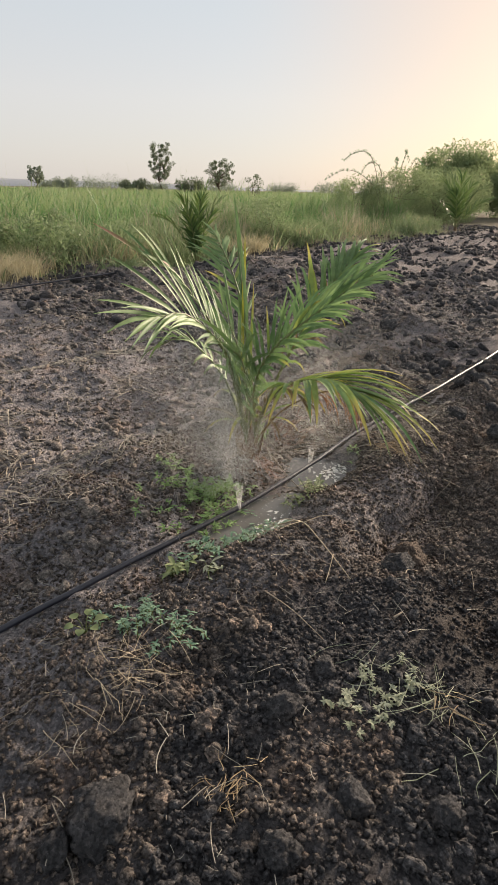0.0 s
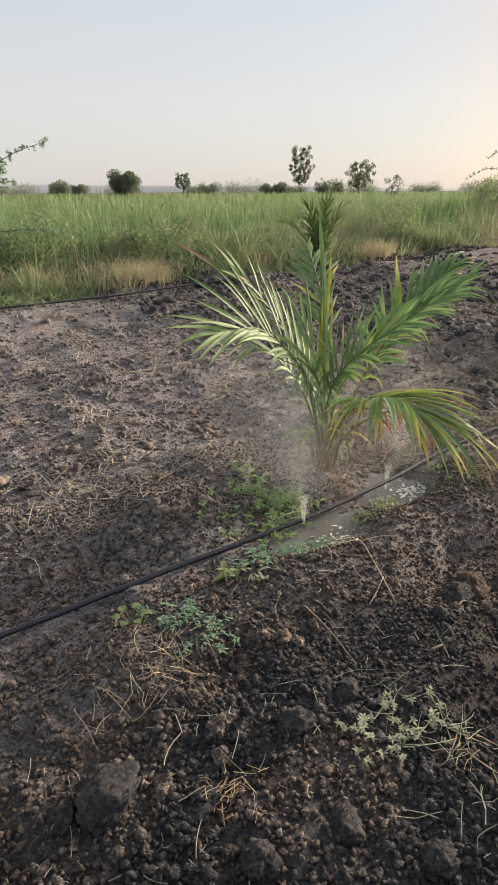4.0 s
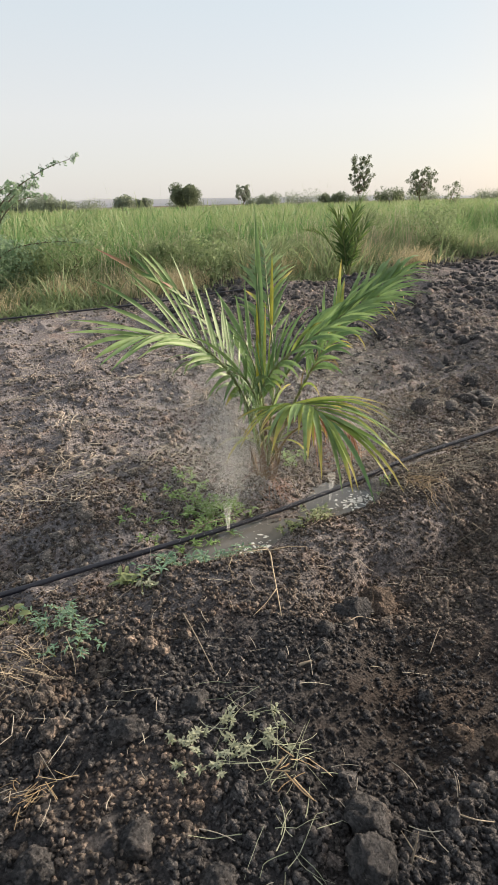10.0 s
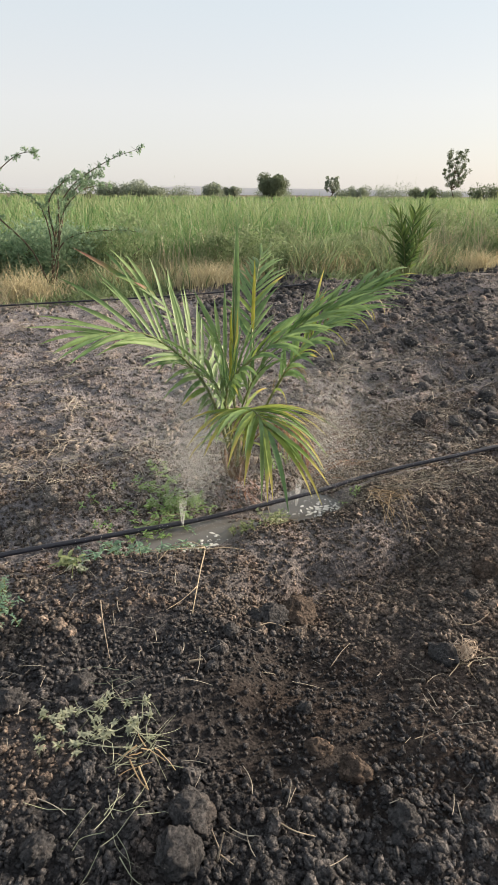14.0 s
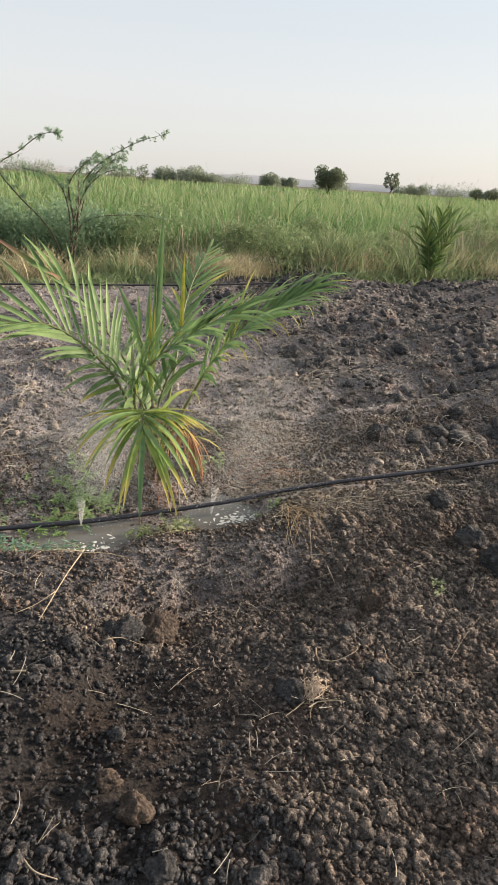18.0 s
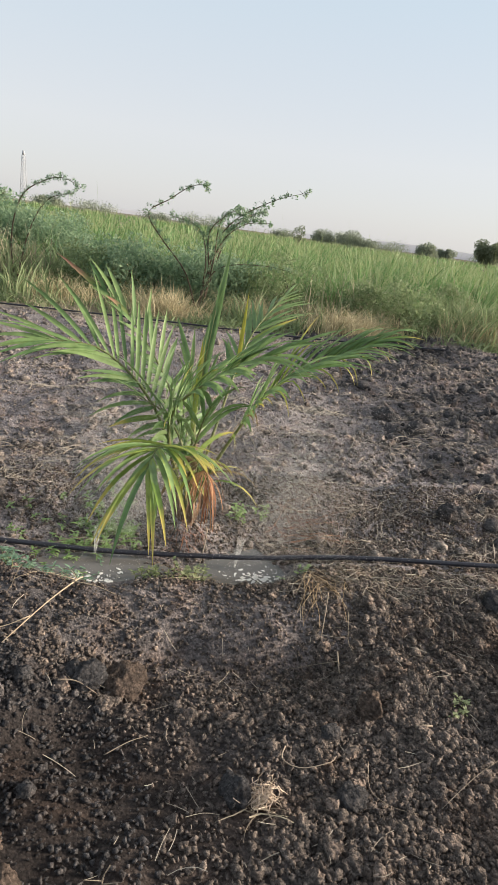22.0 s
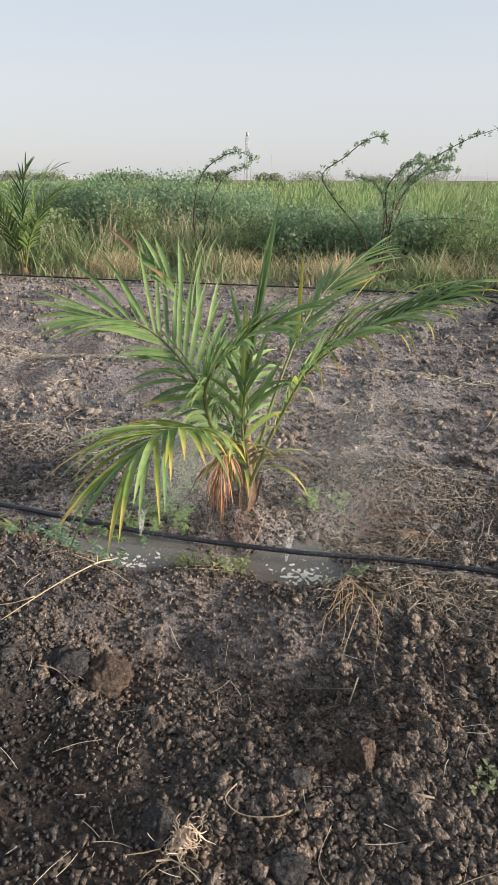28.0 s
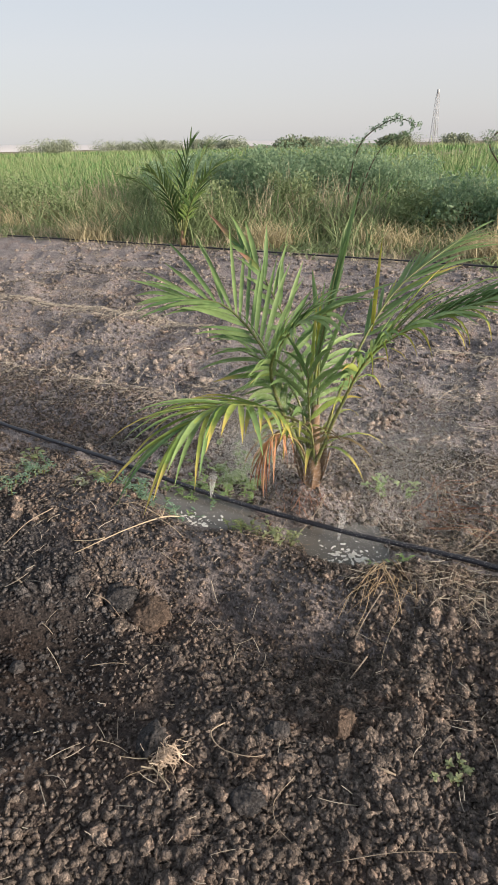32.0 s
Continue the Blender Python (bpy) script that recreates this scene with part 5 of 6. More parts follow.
def spray(c, height, label, drift, m, wide):
    x, y = xy(*c)
    z = ground_z(x, y) + 0.035
    n = 7000
    t = rng.random(n)
    ang = rng.uniform(0, 6.283, n)
    rad = 0.003 + 0.016 * t * rng.random(n) ** 0.5
    P = np.stack([x + np.cos(ang) * rad + drift[0] * t * 0.02, y + np.sin(ang) * rad + drift[1] * t * 0.02, z + height * t], -1)
    t2 = 0.3 + 0.7 * rng.random(m) ** 0.6
    ang2, rad2 = rng.uniform(0, 6.283, m), 0.01 + wide * t2 ** 1.3 * np.abs(rng.normal(0, 0.6, m))
    Q = np.stack([x + np.cos(ang2) * rad2 + drift[0] * t2 * 0.45, y + np.sin(ang2) * rad2 + drift[1] * t2 * 0.45, z + 0.04 + 0.72 * t2 * rng.random(m) ** 0.8], -1)
    c_ = np.concatenate([P, Q])
    size = np.concatenate([rng.uniform(0.0004, 0.0009, n), rng.uniform(0.0005, 0.00105, m)])
    tri = rng.normal(size=(n + m, 3, 3))
    tri /= np.linalg.norm(tri, axis=2)[..., None]
    V = (c_[:, None] + tri * size[:, None, None]).reshape(-1, 3)
    F = np.arange(3 * (n + m)).reshape(-1, 3)
    tagged(fast_mesh("water_spray", V, F, DROPS), label, "water spray", kind="stuff")


spray(EM1, 0.11, "fine jet of water spraying up from the pipe", (-0.1, 0.8), 320000, 0.6)
spray(EM2, 0.13, "fine jet of water spraying up from the pipe", (0.30, 0.75), 150000, 0.75)


def big_clod(x, y, r_, label, seed, flat_=0.75, mat=None):
    q = random.Random(seed)
    bm = bmesh.new()
    bmesh.ops.create_icosphere(bm, subdivisions=4, radius=1)
    off = Vector((q.uniform(-50, 50), q.uniform(-50, 50), q.uniform(-50, 50)))
    sx, sy = q.uniform(0.85, 1.2), q.uniform(0.75, 1.05)
    cuts = [(Vector((q.gauss(0, 1), q.gauss(0, 1), q.gauss(0.3, 1))).normalized(), q.uniform(0.72, 1.0)) for _ in range(7)]
    for v in bm.verts:
        k = 1 + 0.34 * noise.noise(v.co * 1.3 + off) + 0.22 * noise.noise(v.co * 3.1 + off) + 0.12 * noise.noise(v.co * 8 + off) + 0.05 * noise.noise(v.co * 19 + off)
        p = v.co * k
        for nrm, far in cuts:       # broken faces
            over = p.dot(nrm) - far
            if over > 0:
                p -= nrm * over * 0.9
        p *= 1 + 0.13 * noise.noise(p * 6 + off) + 0.10 * noise.noise(p * 14 + off)
        v.co = Vector((p.x * sx, p.y * sy, p.z * flat_)) * r_ * 1.12
    me = bpy.data.meshes.new("clod")
    bm.to_mesh(me)
    bm.free()
    me.polygons.foreach_set("use_smooth", np.ones(len(me.polygons), bool))
    me.materials.append(mat or CLOD_BIG)
    ob = new("soil_clod", me)
    ob.matrix_world = pose(x, y, ground_z(x, y) + r_ * flat_ * (0.34 if r_ < 0.05 else 0.5), 0, 0, q.uniform(0, 360))
    return tagged(ob, label, "clod", "large clods on the soil")


CLOD_BIG = soil_material("large_clod", (0.056, 0.056, 0.060), (0.080, 0.080, 0.085), (0.111, 0.110, 0.115))
CLOD_RED = soil_material("reddish_clod", (0.088, 0.070, 0.060), (0.122, 0.097, 0.083), (0.165, 0.132, 0.114))

for k, (x, y, r_, lab) in enumerate(((0.116, 1.29, 0.058, "large rounded clod of dark soil"), (0.03, 1.24, 0.032, "rounded clod of dark soil"), (1.31, 1.62, 0.024, "pale reddish clod of dry soil"),
                                     (1.61, 2.08, 0.042, "greyish clod beside a tuft of straw"), (1.08, 1.35, 0.050, "broad dark clod half sunk in the soil"), (1.085, 1.27, 0.046, "broad dark clod half sunk in the soil"),
                                     (1.07, 2.08, 0.050, "brown clod at the foot of the bank"), (1.14, 2.15, 0.062, "reddish-brown clod at the foot of the bank"), (1.02, 2.06, 0.030, "smooth grey clod at the foot of the bank"),
                                     (1.75, 2.53, 0.042, "tall reddish clod on the furrow"), (1.40, 1.59, 0.036, "angular reddish clod of soil"), (1.52, 1.50, 0.030, "angular clod of dark soil"),
                                     (0.585, 5.35, 0.09, "large dark clod of the ploughed plot"), (-0.65, 8.8, 0.10, "dark clod beside the second pipe"), (1.50, 4.02, 0.06, "large clod of the ploughed plot"),
                                     (1.9, 4.6, 0.065, "large clod of the ploughed plot"), (2.3, 5.3, 0.07, "large clod of the ploughed plot"), (1.35, 5.9, 0.06, "large clod of the ploughed plot"),
                                     (2.15, 2.95, 0.055, "tall dark clod in the furrow"), (2.05, 3.1, 0.060, "dark clod on the bank"), (1.9, 3.3, 0.05, "dark clod on the bank"),
                                     (0.62, 1.25, 0.034, "rounded clod of dark soil"), (0.45, 1.17, 0.036, "rounded clod of dark soil"), (0.80, 1.20, 0.034, "rounded clod of dark soil"),
                                     (1.25, 1.75, 0.022, "small dark clod in the furrow"), (1.83, 2.25, 0.032, "dark clod on the furrow"), (1.70, 2.38, 0.028, "brown clod on the furrow"),
                                     (0.98, 1.93, 0.022, "brown clod on the slope"), (0.66, 1.60, 0.028, "brown clod on the slope"), (0.52, 1.48, 0.036, "dark clod on the slope"))):
    big_clod(x, y, r_, lab, 700 + k, 0.8 if k not in (9, 18) else 1.25, CLOD_RED if "reddish" in lab else None)


# ---- sticks, straw and weeds ----
def stick(name, pts, radius, label, mat=None, category="stick", forks=()):
    """A dry stick; the points are x, y and height over the soil."""
    P = [Vector((x, y, ground_z(x, y) + h)) for x, y, h in pts]
    root = new(name)
    root.location = P[0]
    v, f = tube([p - P[0] for p in spline(P, 14)], [radius * (1 - 0.5 * i / 13) for i in range(14)], 6)
    mesh_object("shaft", v, f, mat or TWIG, root)
    for fk in forks:
        Q = [Vector((x, y, ground_z(x, y) + h)) - P[0] for x, y, h in fk]
        v, f = tube(spline(Q, 8), [radius * 0.6 * (1 - 0.6 * i / 7) for i in range(8)], 5)
        mesh_object("fork", v, f, mat or TWIG, root)
    return tagged(root, label, category)


PALE_TWIG = plain_material("bleached_twig", (0.32, 0.26, 0.18), (0.50, 0.42, 0.31), 40, 0.85)
stick("dry_branch", [(0.70, 2.36, 0.02), (0.765, 2.28, 0.03), (0.80, 2.14, 0.025), (0.845, 1.95, 0.02)], 0.0032, "forked dry branch hanging down the bank", PALE_TWIG, forks=(
    [(0.765, 2.28, 0.03), (0.70, 2.23, 0.035), (0.66, 2.20, 0.02)], [(0.77, 2.26, 0.03), (0.84, 2.30, 0.03), (0.90, 2.33, 0.02)], [(0.82, 2.06, 0.025), (0.79, 2.0, 0.015), (0.76, 1.94, 0.01)],
    [(0.765, 2.28, 0.03), (0.70, 2.30, 0.045), (0.63, 2.27, 0.03)]))
stick("dry_stick", [(0.557, 1.894, 0.02), (0.62, 1.80, 0.03), (0.688, 1.709, 0.012)], 0.0022, "thin dry stick lying on the slope")
stick("dry_stick", [(1.16, 1.285, 0.0), (1.165, 1.29, 0.04), (1.17, 1.30, 0.075)], 0.0029, "broken stalk stub standing in the soil", forks=([(1.165, 1.29, 0.03), (1.14, 1.31, 0.06)], [(1.165, 1.29, 0.02), (1.20, 1.27, 0.05)]))
stick("dry_stick", [(1.55, 1.71, 0.0), (1.552, 1.712, 0.04), (1.56, 1.72, 0.07)], 0.0022, "broken pale stalk standing in the soil", forks=([(1.552, 1.712, 0.03), (1.53, 1.68, 0.045)], [(1.552, 1.712, 0.02), (1.59, 1.73, 0.035)]))
stick("dry_root", [(1.63, 2.27, 0.01), (1.65, 2.22, 0.02), (1.70, 2.235, 0.02), (1.75, 2.29, 0.025), (1.75, 2.33, 0.015)], 0.0020, "pale curled root lying on the clods")
stick("dry_stalk", [(1.432, 2.83, 0.05), (1.47, 2.75, 0.03), (1.50, 2.68, 0.01)], 0.0022, "bent pale stalk on the bank")
stick("dry_stalk", [(1.55, 2.72, 0.03), (1.60, 2.64, 0.02)], 0.0029, "short thick pale stalk on the bank", forks=([(1.57, 2.69, 0.03), (1.50, 2.65, 0.02), (1.45, 2.60, 0.01)],))
stick("dry_stick", [(0.788, 2.95, 0.05), (0.85, 2.85, 0.03), (0.90, 2.75, 0.0)], 0.0029, "pale stick leaning against the pipe")
stick("dry_stick", [(1.22, 3.42, 0.09), (1.26, 3.30, 0.05), (1.33, 3.18, 0.01)], 0.0018, "thin pale straw leaning over the pipe")
stick("dry_stick", [(1.286, 1.95, 0.01), (1.31, 2.01, 0.015), (1.33, 2.06, 0.01)], 0.0014, "thin straw lying on the soil")
stick("dry_stick", [(1.05, 1.99, 0.03), (1.08, 2.03, 0.03), (1.13, 2.06, 0.01)], 0.0019, "short bent twig at the foot of the bank", forks=([(1.07, 2.02, 0.03), (1.03, 2.03, 0.01)],))
stick("wood_chip", [(0.911, 1.756, 0.012), (0.93, 1.765, 0.014), (0.945, 1.775, 0.012)], 0.005, "small pale chip of wood on the soil", category="wood chip")
stick("wood_chip", [(1.88, 2.55, 0.015), (1.90, 2.57, 0.018), (1.915, 2.59, 0.015)], 0.005, "small white chip on the clods", category="wood chip")
stick("dry_root", [(0.42, 2.36, 0.02), (0.46, 2.46, 0.06), (0.52, 2.52, 0.07), (0.58, 2.62, 0.03)], 0.0019, "pale bent root beside the pipe")
stick("dry_root", [(1.82, 2.38, 0.01), (1.86, 2.31, 0.015), (1.92, 2.30, 0.02), (1.98, 2.33, 0.01)], 0.0011, "pale curled root on the soil", forks=([(1.92, 2.30, 0.02), (1.94, 2.26, 0.01)],))
stick("dry_stick", [(2.02, 2.38, 0.01), (2.06, 2.50, 0.03), (2.10, 2.62, 0.02)], 0.0009, "grey stick lying on the clods", forks=([(2.06, 2.50, 0.03), (2.03, 2.56, 0.02)],))
stick("dry_stick", [(1.262, 1.395, 0.01), (1.30, 1.385, 0.02), (1.34, 1.40, 0.01)], 0.0022, "short pale stick on the clods")
stick("dry_stick", [(1.255, 1.385, 0.0), (1.26, 1.39, 0.05)], 0.0022, "short pale stub in the clods")


def fibre(r, x, y, z, a, length, width, rise, curl, steps=7):
    """A thin crooked stalk that lies on the soil: verts, faces, uv."""
    verts, uv, faces, turn = [], [], [], r.gauss(0, 0.10) * curl
    h = rise * r.random()
    h1 = rise * r.random() * 0.6
    px, py = x, y
    for i in range(steps + 1):
        t = i / steps
        z1 = ground_z(px, py) + 0.006 + h * (1 - t) + h1 * t
        w = width * (1 - 0.5 * t)
        nx, ny = -math.sin(a) * w, math.cos(a) * w
        verts += [Vector((px - nx - x, py - ny - y, z1 - z)), Vector((px - x, py - y, z1 - z + w * 0.9)), Vector((px + nx - x, py + ny - y, z1 - z))]
        uv += [(t, 0), (t, 0.5), (t, 1)]
        a += turn + r.gauss(0, 0.14) * curl + (r.choice((-0.6, 0.6)) if r.random() < 0.08 else 0)
        px, py = px + math.cos(a) * length / steps, py + math.sin(a) * length / steps
    for i in range(steps):
        k = 3 * i
        faces += [(k, k + 1, k + 4, k + 3), (k + 1, k + 2, k + 5, k + 4)]
    return verts, faces, uv


def heap(name, x, y, n, length, spread, mat, label, category, seed, rise=0.04, width=0.0028, aim=None, curl=0.5):
    """A loose heap of dry stalks, each stalk a part."""
    r = random.Random(seed)
    root = new(name)
    z0 = ground_z(x, y)
    root.location = (x, y, z0)
    for _ in range(n):
        px, py = x + r.gauss(0, spread), y + r.gauss(0, spread)
        a = r.uniform(0, 6.283) if aim is None else aim + r.gauss(0, 0.45)
        v, f, u = fibre(r, px, py, z0, a, length * r.uniform(0.5, 1.4), width * r.uniform(0.22, 0.5), rise, curl)
        mesh_object("stalk", [q + Vector((px - x, py - y, 0)) for q in v], f, mat, root, u)
    return tagged(root, label, category)


def dry_tuft(x, y, n, length, spread, mat, seed):
    """A tuft of straw on the ploughed plot, too fine to count."""
    r = random.Random(seed)
    V, F, U = [], [], []
    for _ in range(n):
        px, py, a = x + r.gauss(0, spread), y + r.gauss(0, spread), r.uniform(0, 6.283)
        b = blade((px, py, ground_z(px, py) + 0.09 * r.random()), (math.cos(a), math.sin(a), r.uniform(-0.1, 0.6)), (0, 0, 1), length * r.uniform(0.5, 1.3), 0.0042 * r.uniform(0.6, 1.5),
                  r.uniform(0.2, 1.2), 5, 0.5, r.uniform(-1.5, 1.5))
        k = len(V)
        V += b[0]
        F += [tuple(i + k for i in q) for q in b[1]]
        U += b[2]
    tagged(mesh_object("dry_tuft", V, F, mat, None, U), "dry straw tuft on the ploughed soil", "dry tuft", "dry tufts on the ploughed plot", "stuff")


STRAW_ONE = leaf_material("straw_stalk", (0.17, 0.135, 0.10), (0.46, 0.39, 0.28), rough=0.85, through_light=0.1)
CREAM = leaf_material("cream_straw", (0.38, 0.30, 0.23), (0.66, 0.54, 0.43), rough=0.85, through_light=0.1)
WILT = leaf_material("wilted_weed", (0.25, 0.28, 0.19), (0.46, 0.48, 0.36), rough=0.8)
TUFT = leaf_material("torn_straw", (0.33, 0.285, 0.235), (0.54, 0.475, 0.40), rough=0.85, through_light=0.15, island=True)
ORANGE = leaf_material("orange_straw", (0.34, 0.24, 0.14), (0.60, 0.46, 0.29), rough=0.8)
REDDRY = leaf_material("red_brown_stalks", (0.22, 0.09, 0.06), (0.40, 0.22, 0.15), rough=0.8)
heap("wilted_weed", 0.78, 1.50, 20, 0.10, 0.06, WILT, "wilted pale green weed thrown on the soil", "weed", 1, 0.03, 0.0034, None, 0.8)
heap("wilted_weed", 0.90, 1.47, 22, 0.10, 0.035, WILT, "wilted pale stalks with an orange tip", "weed", 2, 0.04)
heap("orange_straw", 0.92, 1.44, 9, 0.06, 0.015, ORANGE, "small bundle of orange straw on a wilted weed", "straw", 3, 0.04, 0.005)
heap("wilted_weed", 0.93, 1.27, 14, 0.10, 0.03, WILT, "wilted roots trailing over the clods", "weed", 4, 0.03)
heap("straw_heap", 0.16, 1.63, 64, 0.085, 0.05, STRAW_ONE, "heap of straw and torn roots", "straw", 5, 0.05)
heap("straw_heap", 0.05, 1.52, 14, 0.10, 0.05, STRAW_ONE, "scattered straw and torn roots", "straw", 6, 0.04)
heap("straw_heap", 0.37, 1.30, 40, 0.036, 0.025, ORANGE, "tuft of brownish straw on the clods", "straw", 7, 0.04)
heap("straw_tuft", 1.675, 2.10, 130, 0.034, 0.013, CREAM, "dense tuft of pale straw on a clod", "straw", 8, 0.05, 0.0035, None, 2.5)
heap("straw_tuft", 1.67, 2.06, 9, 0.09, 0.012, STRAW_ONE, "pale stalks trailing from a straw tuft", "straw", 9, 0.02, 0.005)
heap("straw_bundle", 1.33, 2.90, 36, 0.13, 0.035, ORANGE, "bundle of golden straw beside the puddle", "straw", 10, 0.05, 0.0034, -0.6, 0.35)
heap("straw_bundle", 1.45, 3.05, 60, 0.12, 0.08, STRAW_ONE, "pale straw strewn along the pipe", "straw", 11, 0.03, 0.0018)
heap("straw_bundle", 1.65, 3.28, 60, 0.12, 0.10, STRAW_ONE, "pale straw strewn along the pipe", "straw", 12, 0.03, 0.0018)
heap("dry_stalk_heap", 0.92, 3.34, 30, 0.26, 0.05, REDDRY, "heap of red-brown dry stalks beside the palm", "stalks", 13, 0.04, 0.0042, 0.75, 0.3)
heap("dry_stalk_heap", 1.12, 3.42, 40, 0.16, 0.09, STRAW_ONE, "pale dry stalks beside the palm", "stalks", 14, 0.04)
heap("root_litter", 0.74, 2.86, 50, 0.06, 0.05, REDDRY, "red-brown fibres round the palm's foot", "fibres", 15, 0.03, 0.003)
heap("root_litter", 0.90, 2.68, 24, 0.12, 0.05, STRAW_ONE, "pale stalks lying across the puddle's edge", "stalks", 16, 0.03)
heap("root_litter", 0.66, 2.26, 20, 0.09, 0.05, STRAW_ONE, "pale torn roots on top of the bank", "roots", 17, 0.03)
for k, (x, y, n, L) in enumerate(((-2.455, 5.653, 50, 0.16), (-1.9, 5.9, 40, 0.15), (-1.15, 5.07, 30, 0.14), (-0.45, 3.13, 26, 0.11), (-0.62, 2.84, 22, 0.10), (-2.78, 2.78, 30, 0.15), (-1.27, 2.83, 26, 0.12), (-2.3, 2.53, 34, 0.16),
                                  (-1.32, 5.35, 50, 0.16), (-0.2, 3.9, 20, 0.10), (0.1, 4.4, 24, 0.10), (1.0, 5.0, 36, 0.16), (1.6, 5.4, 34, 0.16), (0.4, 6.0, 40, 0.18), (2.4, 6.2, 40, 0.2), (-3.2, 4.4, 34, 0.16), (-0.9, 3.5, 18, 0.1),
                                  (1.75, 3.75, 26, 0.12), (2.0, 4.2, 26, 0.12),
                                  *((*xy(rng.uniform(-3.5, 7), rng.uniform(2.0, 6.9)), int(rng.uniform(14, 40)), rng.uniform(0.09, 0.18)) for _ in range(70)))):
    dry_tuft(x, y, n, L, 0.03 + 0.0025 * (k % 17), TUFT if k % 3 else STRAW, 40 + k)


def weed(x, y, stems, height, spread, leaf, label, seed, mat=None, per=9, aspect=0.28):
    """A weed: thin stems, each with its leaves."""
    r = random.Random(seed)
    root = new("weed")
    z0 = ground_z(x, y)
    root.location = (x, y, z0)
    tagged(root, label, "weed")
    for _ in range(stems):
        a, px, py = r.uniform(0, 6.283), r.gauss(0, spread), r.gauss(0, spread)
        h, out = height * r.uniform(0.5, 1.2), height * r.uniform(0.2, 0.9)
        b = ground_z(x + px, y + py) - z0
        pts = spline([(px, py, b), (px + math.cos(a) * out * 0.4, py + math.sin(a) * out * 0.4, b + h * 0.7), (px + math.cos(a) * out, py + math.sin(a) * out, b + h)], 8)
        v, f = tube(pts, [0.0018 * (1 - 0.08 * i) for i in range(8)], 4)
        st = mesh_object("stem", v, f, PALM_STEM, root)
        V, F, U = [], [], []
        for k in range(per):
            p = pts[1 + int(6.9 * (k + 0.5) / per)]
            c = r.uniform(0, 6.283)
            bl = blade(p, (math.cos(c), math.sin(c), r.uniform(0, 0.7)), (0, 0, 1), leaf * r.uniform(0.6, 1.3), leaf * aspect, r.uniform(0.2, 1.2), 4, 0.25)
            n0 = len(V)
            V += bl[0]
            F += [tuple(i + n0 for i in q) for q in bl[1]]
            U += bl[2]
        tagged(mesh_object("foliage", V, F, mat or WEED, st, U), kind="stuff")
    return root


BLUE_WEED = leaf_material("blue_green_weed", (0.12, 0.23, 0.15), (0.27, 0.40, 0.28), rough=0.6, island=True)
BRIGHT_WEED = leaf_material("bright_weed", (0.15, 0.27, 0.09), (0.30, 0.43, 0.17), rough=0.55, island=True)
YELLOW_WEED = leaf_material("yellow_weed", (0.20, 0.25, 0.13), (0.38, 0.42, 0.24), rough=0.6, island=True)
for k, (x, y, n) in enumerate(((0.36, 2.74, 12), (0.42, 2.68, 14), (0.47, 2.62, 12), (0.50, 2.52, 10), (0.56, 2.66, 8), (0.36, 2.84, 8), (0.54, 2.74, 8), (0.52, 2.44, 8))):
    weed(x, y, n, 0.045, 0.05, 0.027, "patch of bright green creeping weed behind the pipe", 500 + k, BRIGHT_WEED, 13)
for k, (x, y, n) in enumerate(((0.19, 1.77, 10), (0.27, 1.75, 9), (0.12, 1.80, 6), (0.22, 1.84, 6))):
    weed(x, y, n, 0.045, 0.045, 0.019, "low blue-green creeping weed on the soil", 520 + k, BLUE_WEED, 12)
weed(0.30, 2.11, 5, 0.07, 0.015, 0.05, "small green weed beside the pipe", 530, WEED, 5)
weed(0.49, 2.24, 14, 0.045, 0.05, 0.028, "green weed trailing along the pipe", 531, BLUE_WEED)
weed(0.62, 2.36, 14, 0.04, 0.05, 0.026, "green weed trailing along the pipe", 532, BLUE_WEED)
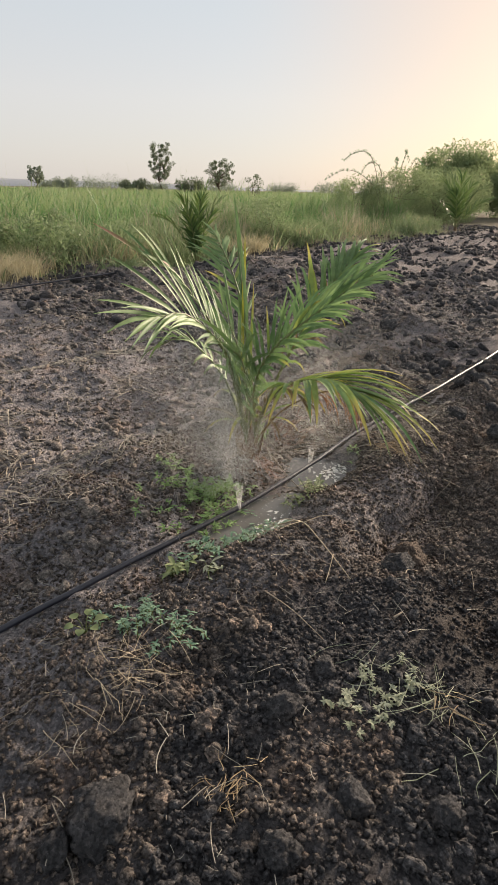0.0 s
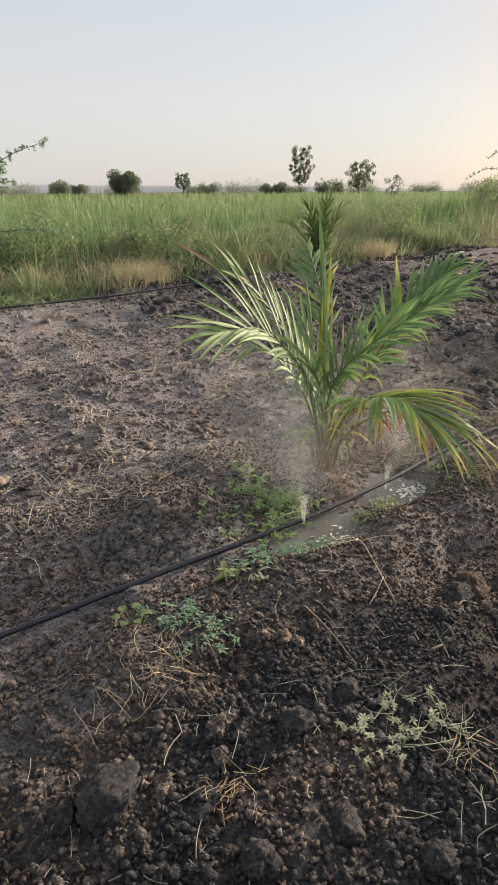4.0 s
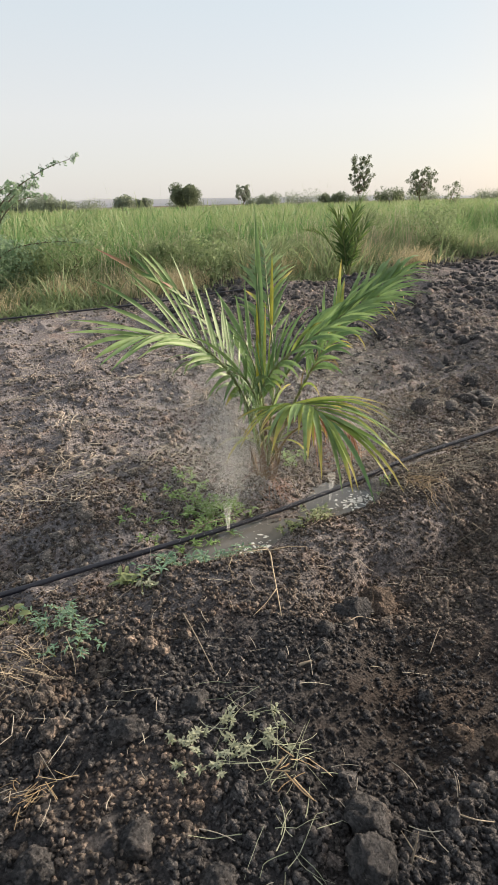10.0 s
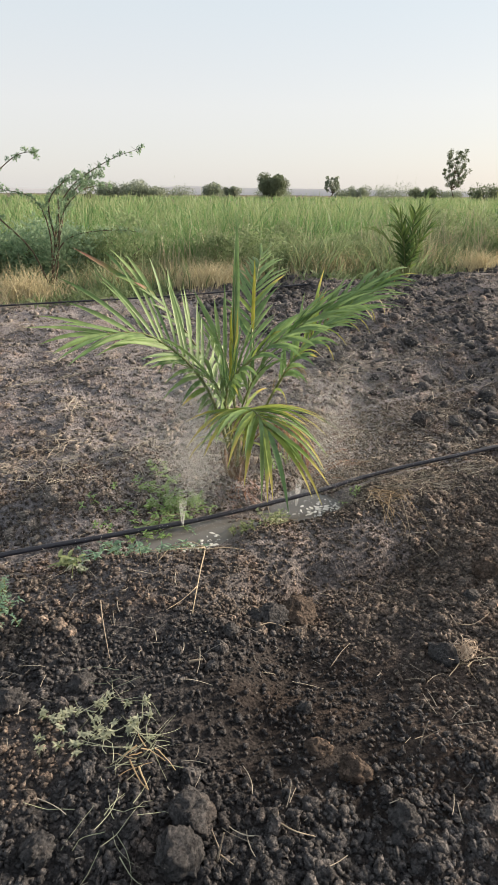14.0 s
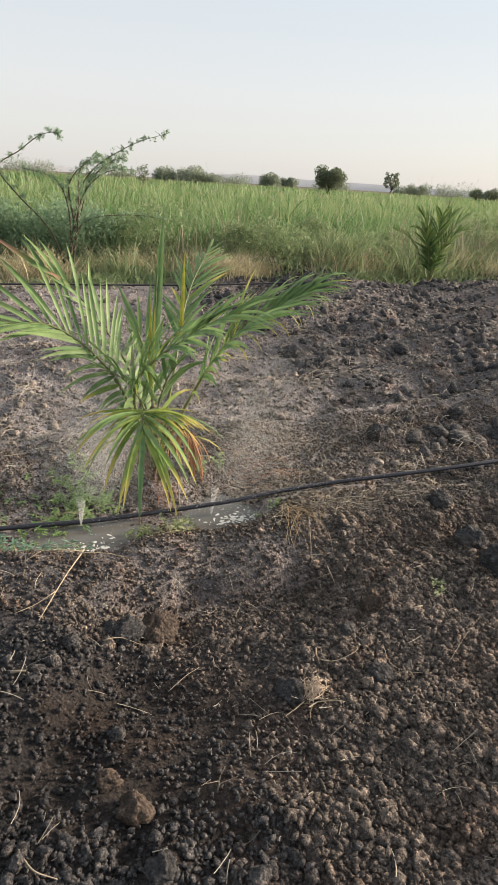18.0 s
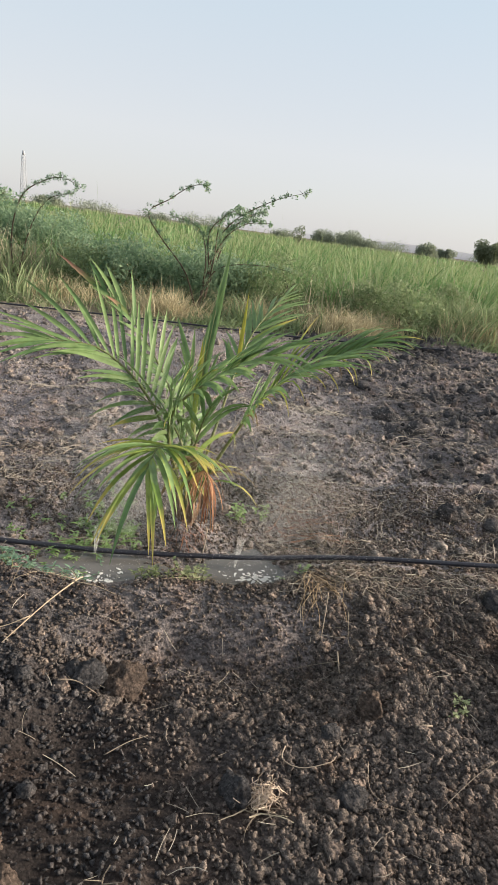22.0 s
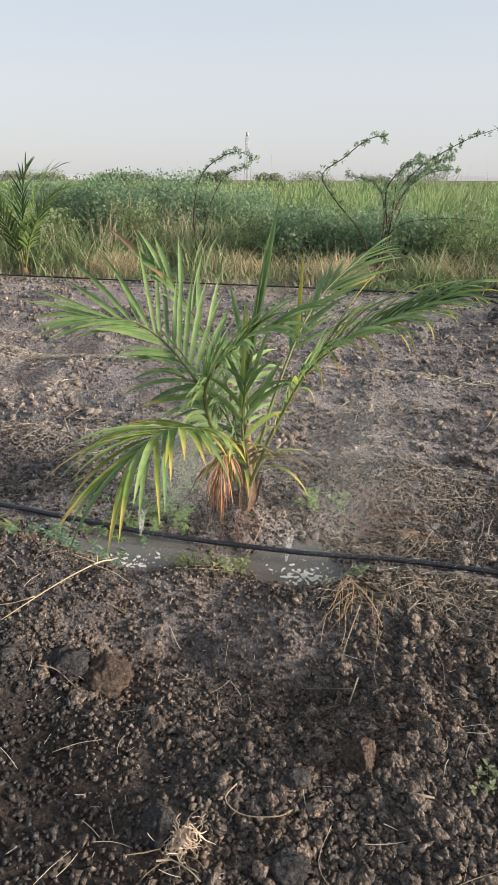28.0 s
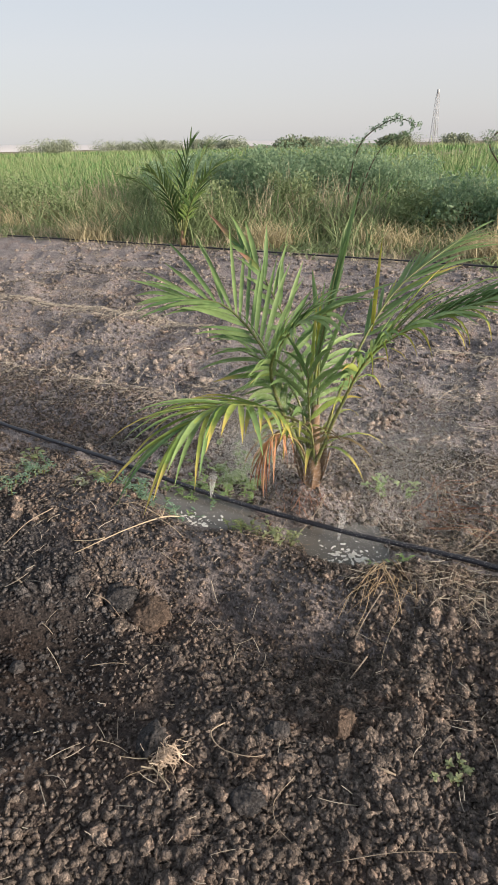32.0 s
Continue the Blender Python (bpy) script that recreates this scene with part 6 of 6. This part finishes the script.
for k, (x, y, n) in enumerate(((0.20, 2.45, 3), (0.34, 2.52, 4), (0.26, 2.36, 3), (0.33, 2.17, 4), (0.42, 2.23, 4))):
    weed(x, y, n, 0.04, 0.03, 0.026, "green weed with narrow leaves beside the pipe", 580 + k, BRIGHT_WEED if k < 3 else BLUE_WEED, 8)
weed(0.92, 2.70, 12, 0.055, 0.035, 0.018, "pale green weed with small round leaves at the pipe", 533, YELLOW_WEED, 8, 0.6)
weed(0.84, 2.58, 12, 0.04, 0.045, 0.018, "trampled weed between the puddles", 534, WEED, 8, 0.4)
weed(0.75, 3.20, 8, 0.06, 0.025, 0.025, "small bright weed behind the palm", 535, BRIGHT_WEED, 7, 0.45)
weed(0.82, 3.32, 5, 0.05, 0.02, 0.024, "small bright weed behind the palm", 536, BRIGHT_WEED, 6, 0.45)
weed(1.957, 2.73, 9, 0.03, 0.02, 0.014, "yellowing leafy weed on the furrow", 537, YELLOW_WEED, 8, 0.5)
weed(1.22, 3.02, 5, 0.03, 0.02, 0.020, "low green weed beside the puddle", 538, BRIGHT_WEED, 6, 0.4)
weed(0.40, 2.02, 4, 0.05, 0.012, 0.03, "small pale weed on the slope", 539, WILT, 5)


for k, (x, y, n) in enumerate(((0.74, 1.50, 14), (0.80, 1.52, 12), (0.70, 1.46, 9), (0.86, 1.49, 8))):
    weed(x, y, n, 0.02, 0.042, 0.014, "wilted pale green weed with limp leaves on the clods", 560 + k, WILT, 15, 0.34)


def round_weed(x, y):
    root = new("weed")
    root.location = (x, y, ground_z(x, y))
    tagged(root, "broad-leaved weed with round bright leaves", "weed")
    for k in range(6):
        a = k * 1.05 + 0.3
        pts = spline([(0, 0, 0), (math.cos(a) * 0.012, math.sin(a) * 0.012, 0.03), (math.cos(a) * 0.03, math.sin(a) * 0.03, 0.045)], 6)
        v, f = tube(pts, 0.0015, 5)
        st = mesh_object("stem", v, f, PALM_STEM, root)
        bl = blade(pts[-1], (math.cos(a), math.sin(a), 0.15), (0, 0, 1), 0.036 - 0.003 * k, 0.026, 0.7, 6, 0.2)
        mesh_object("leaf", bl[0], bl[1], WEED, st, bl[2])


round_weed(0.04, 1.82)
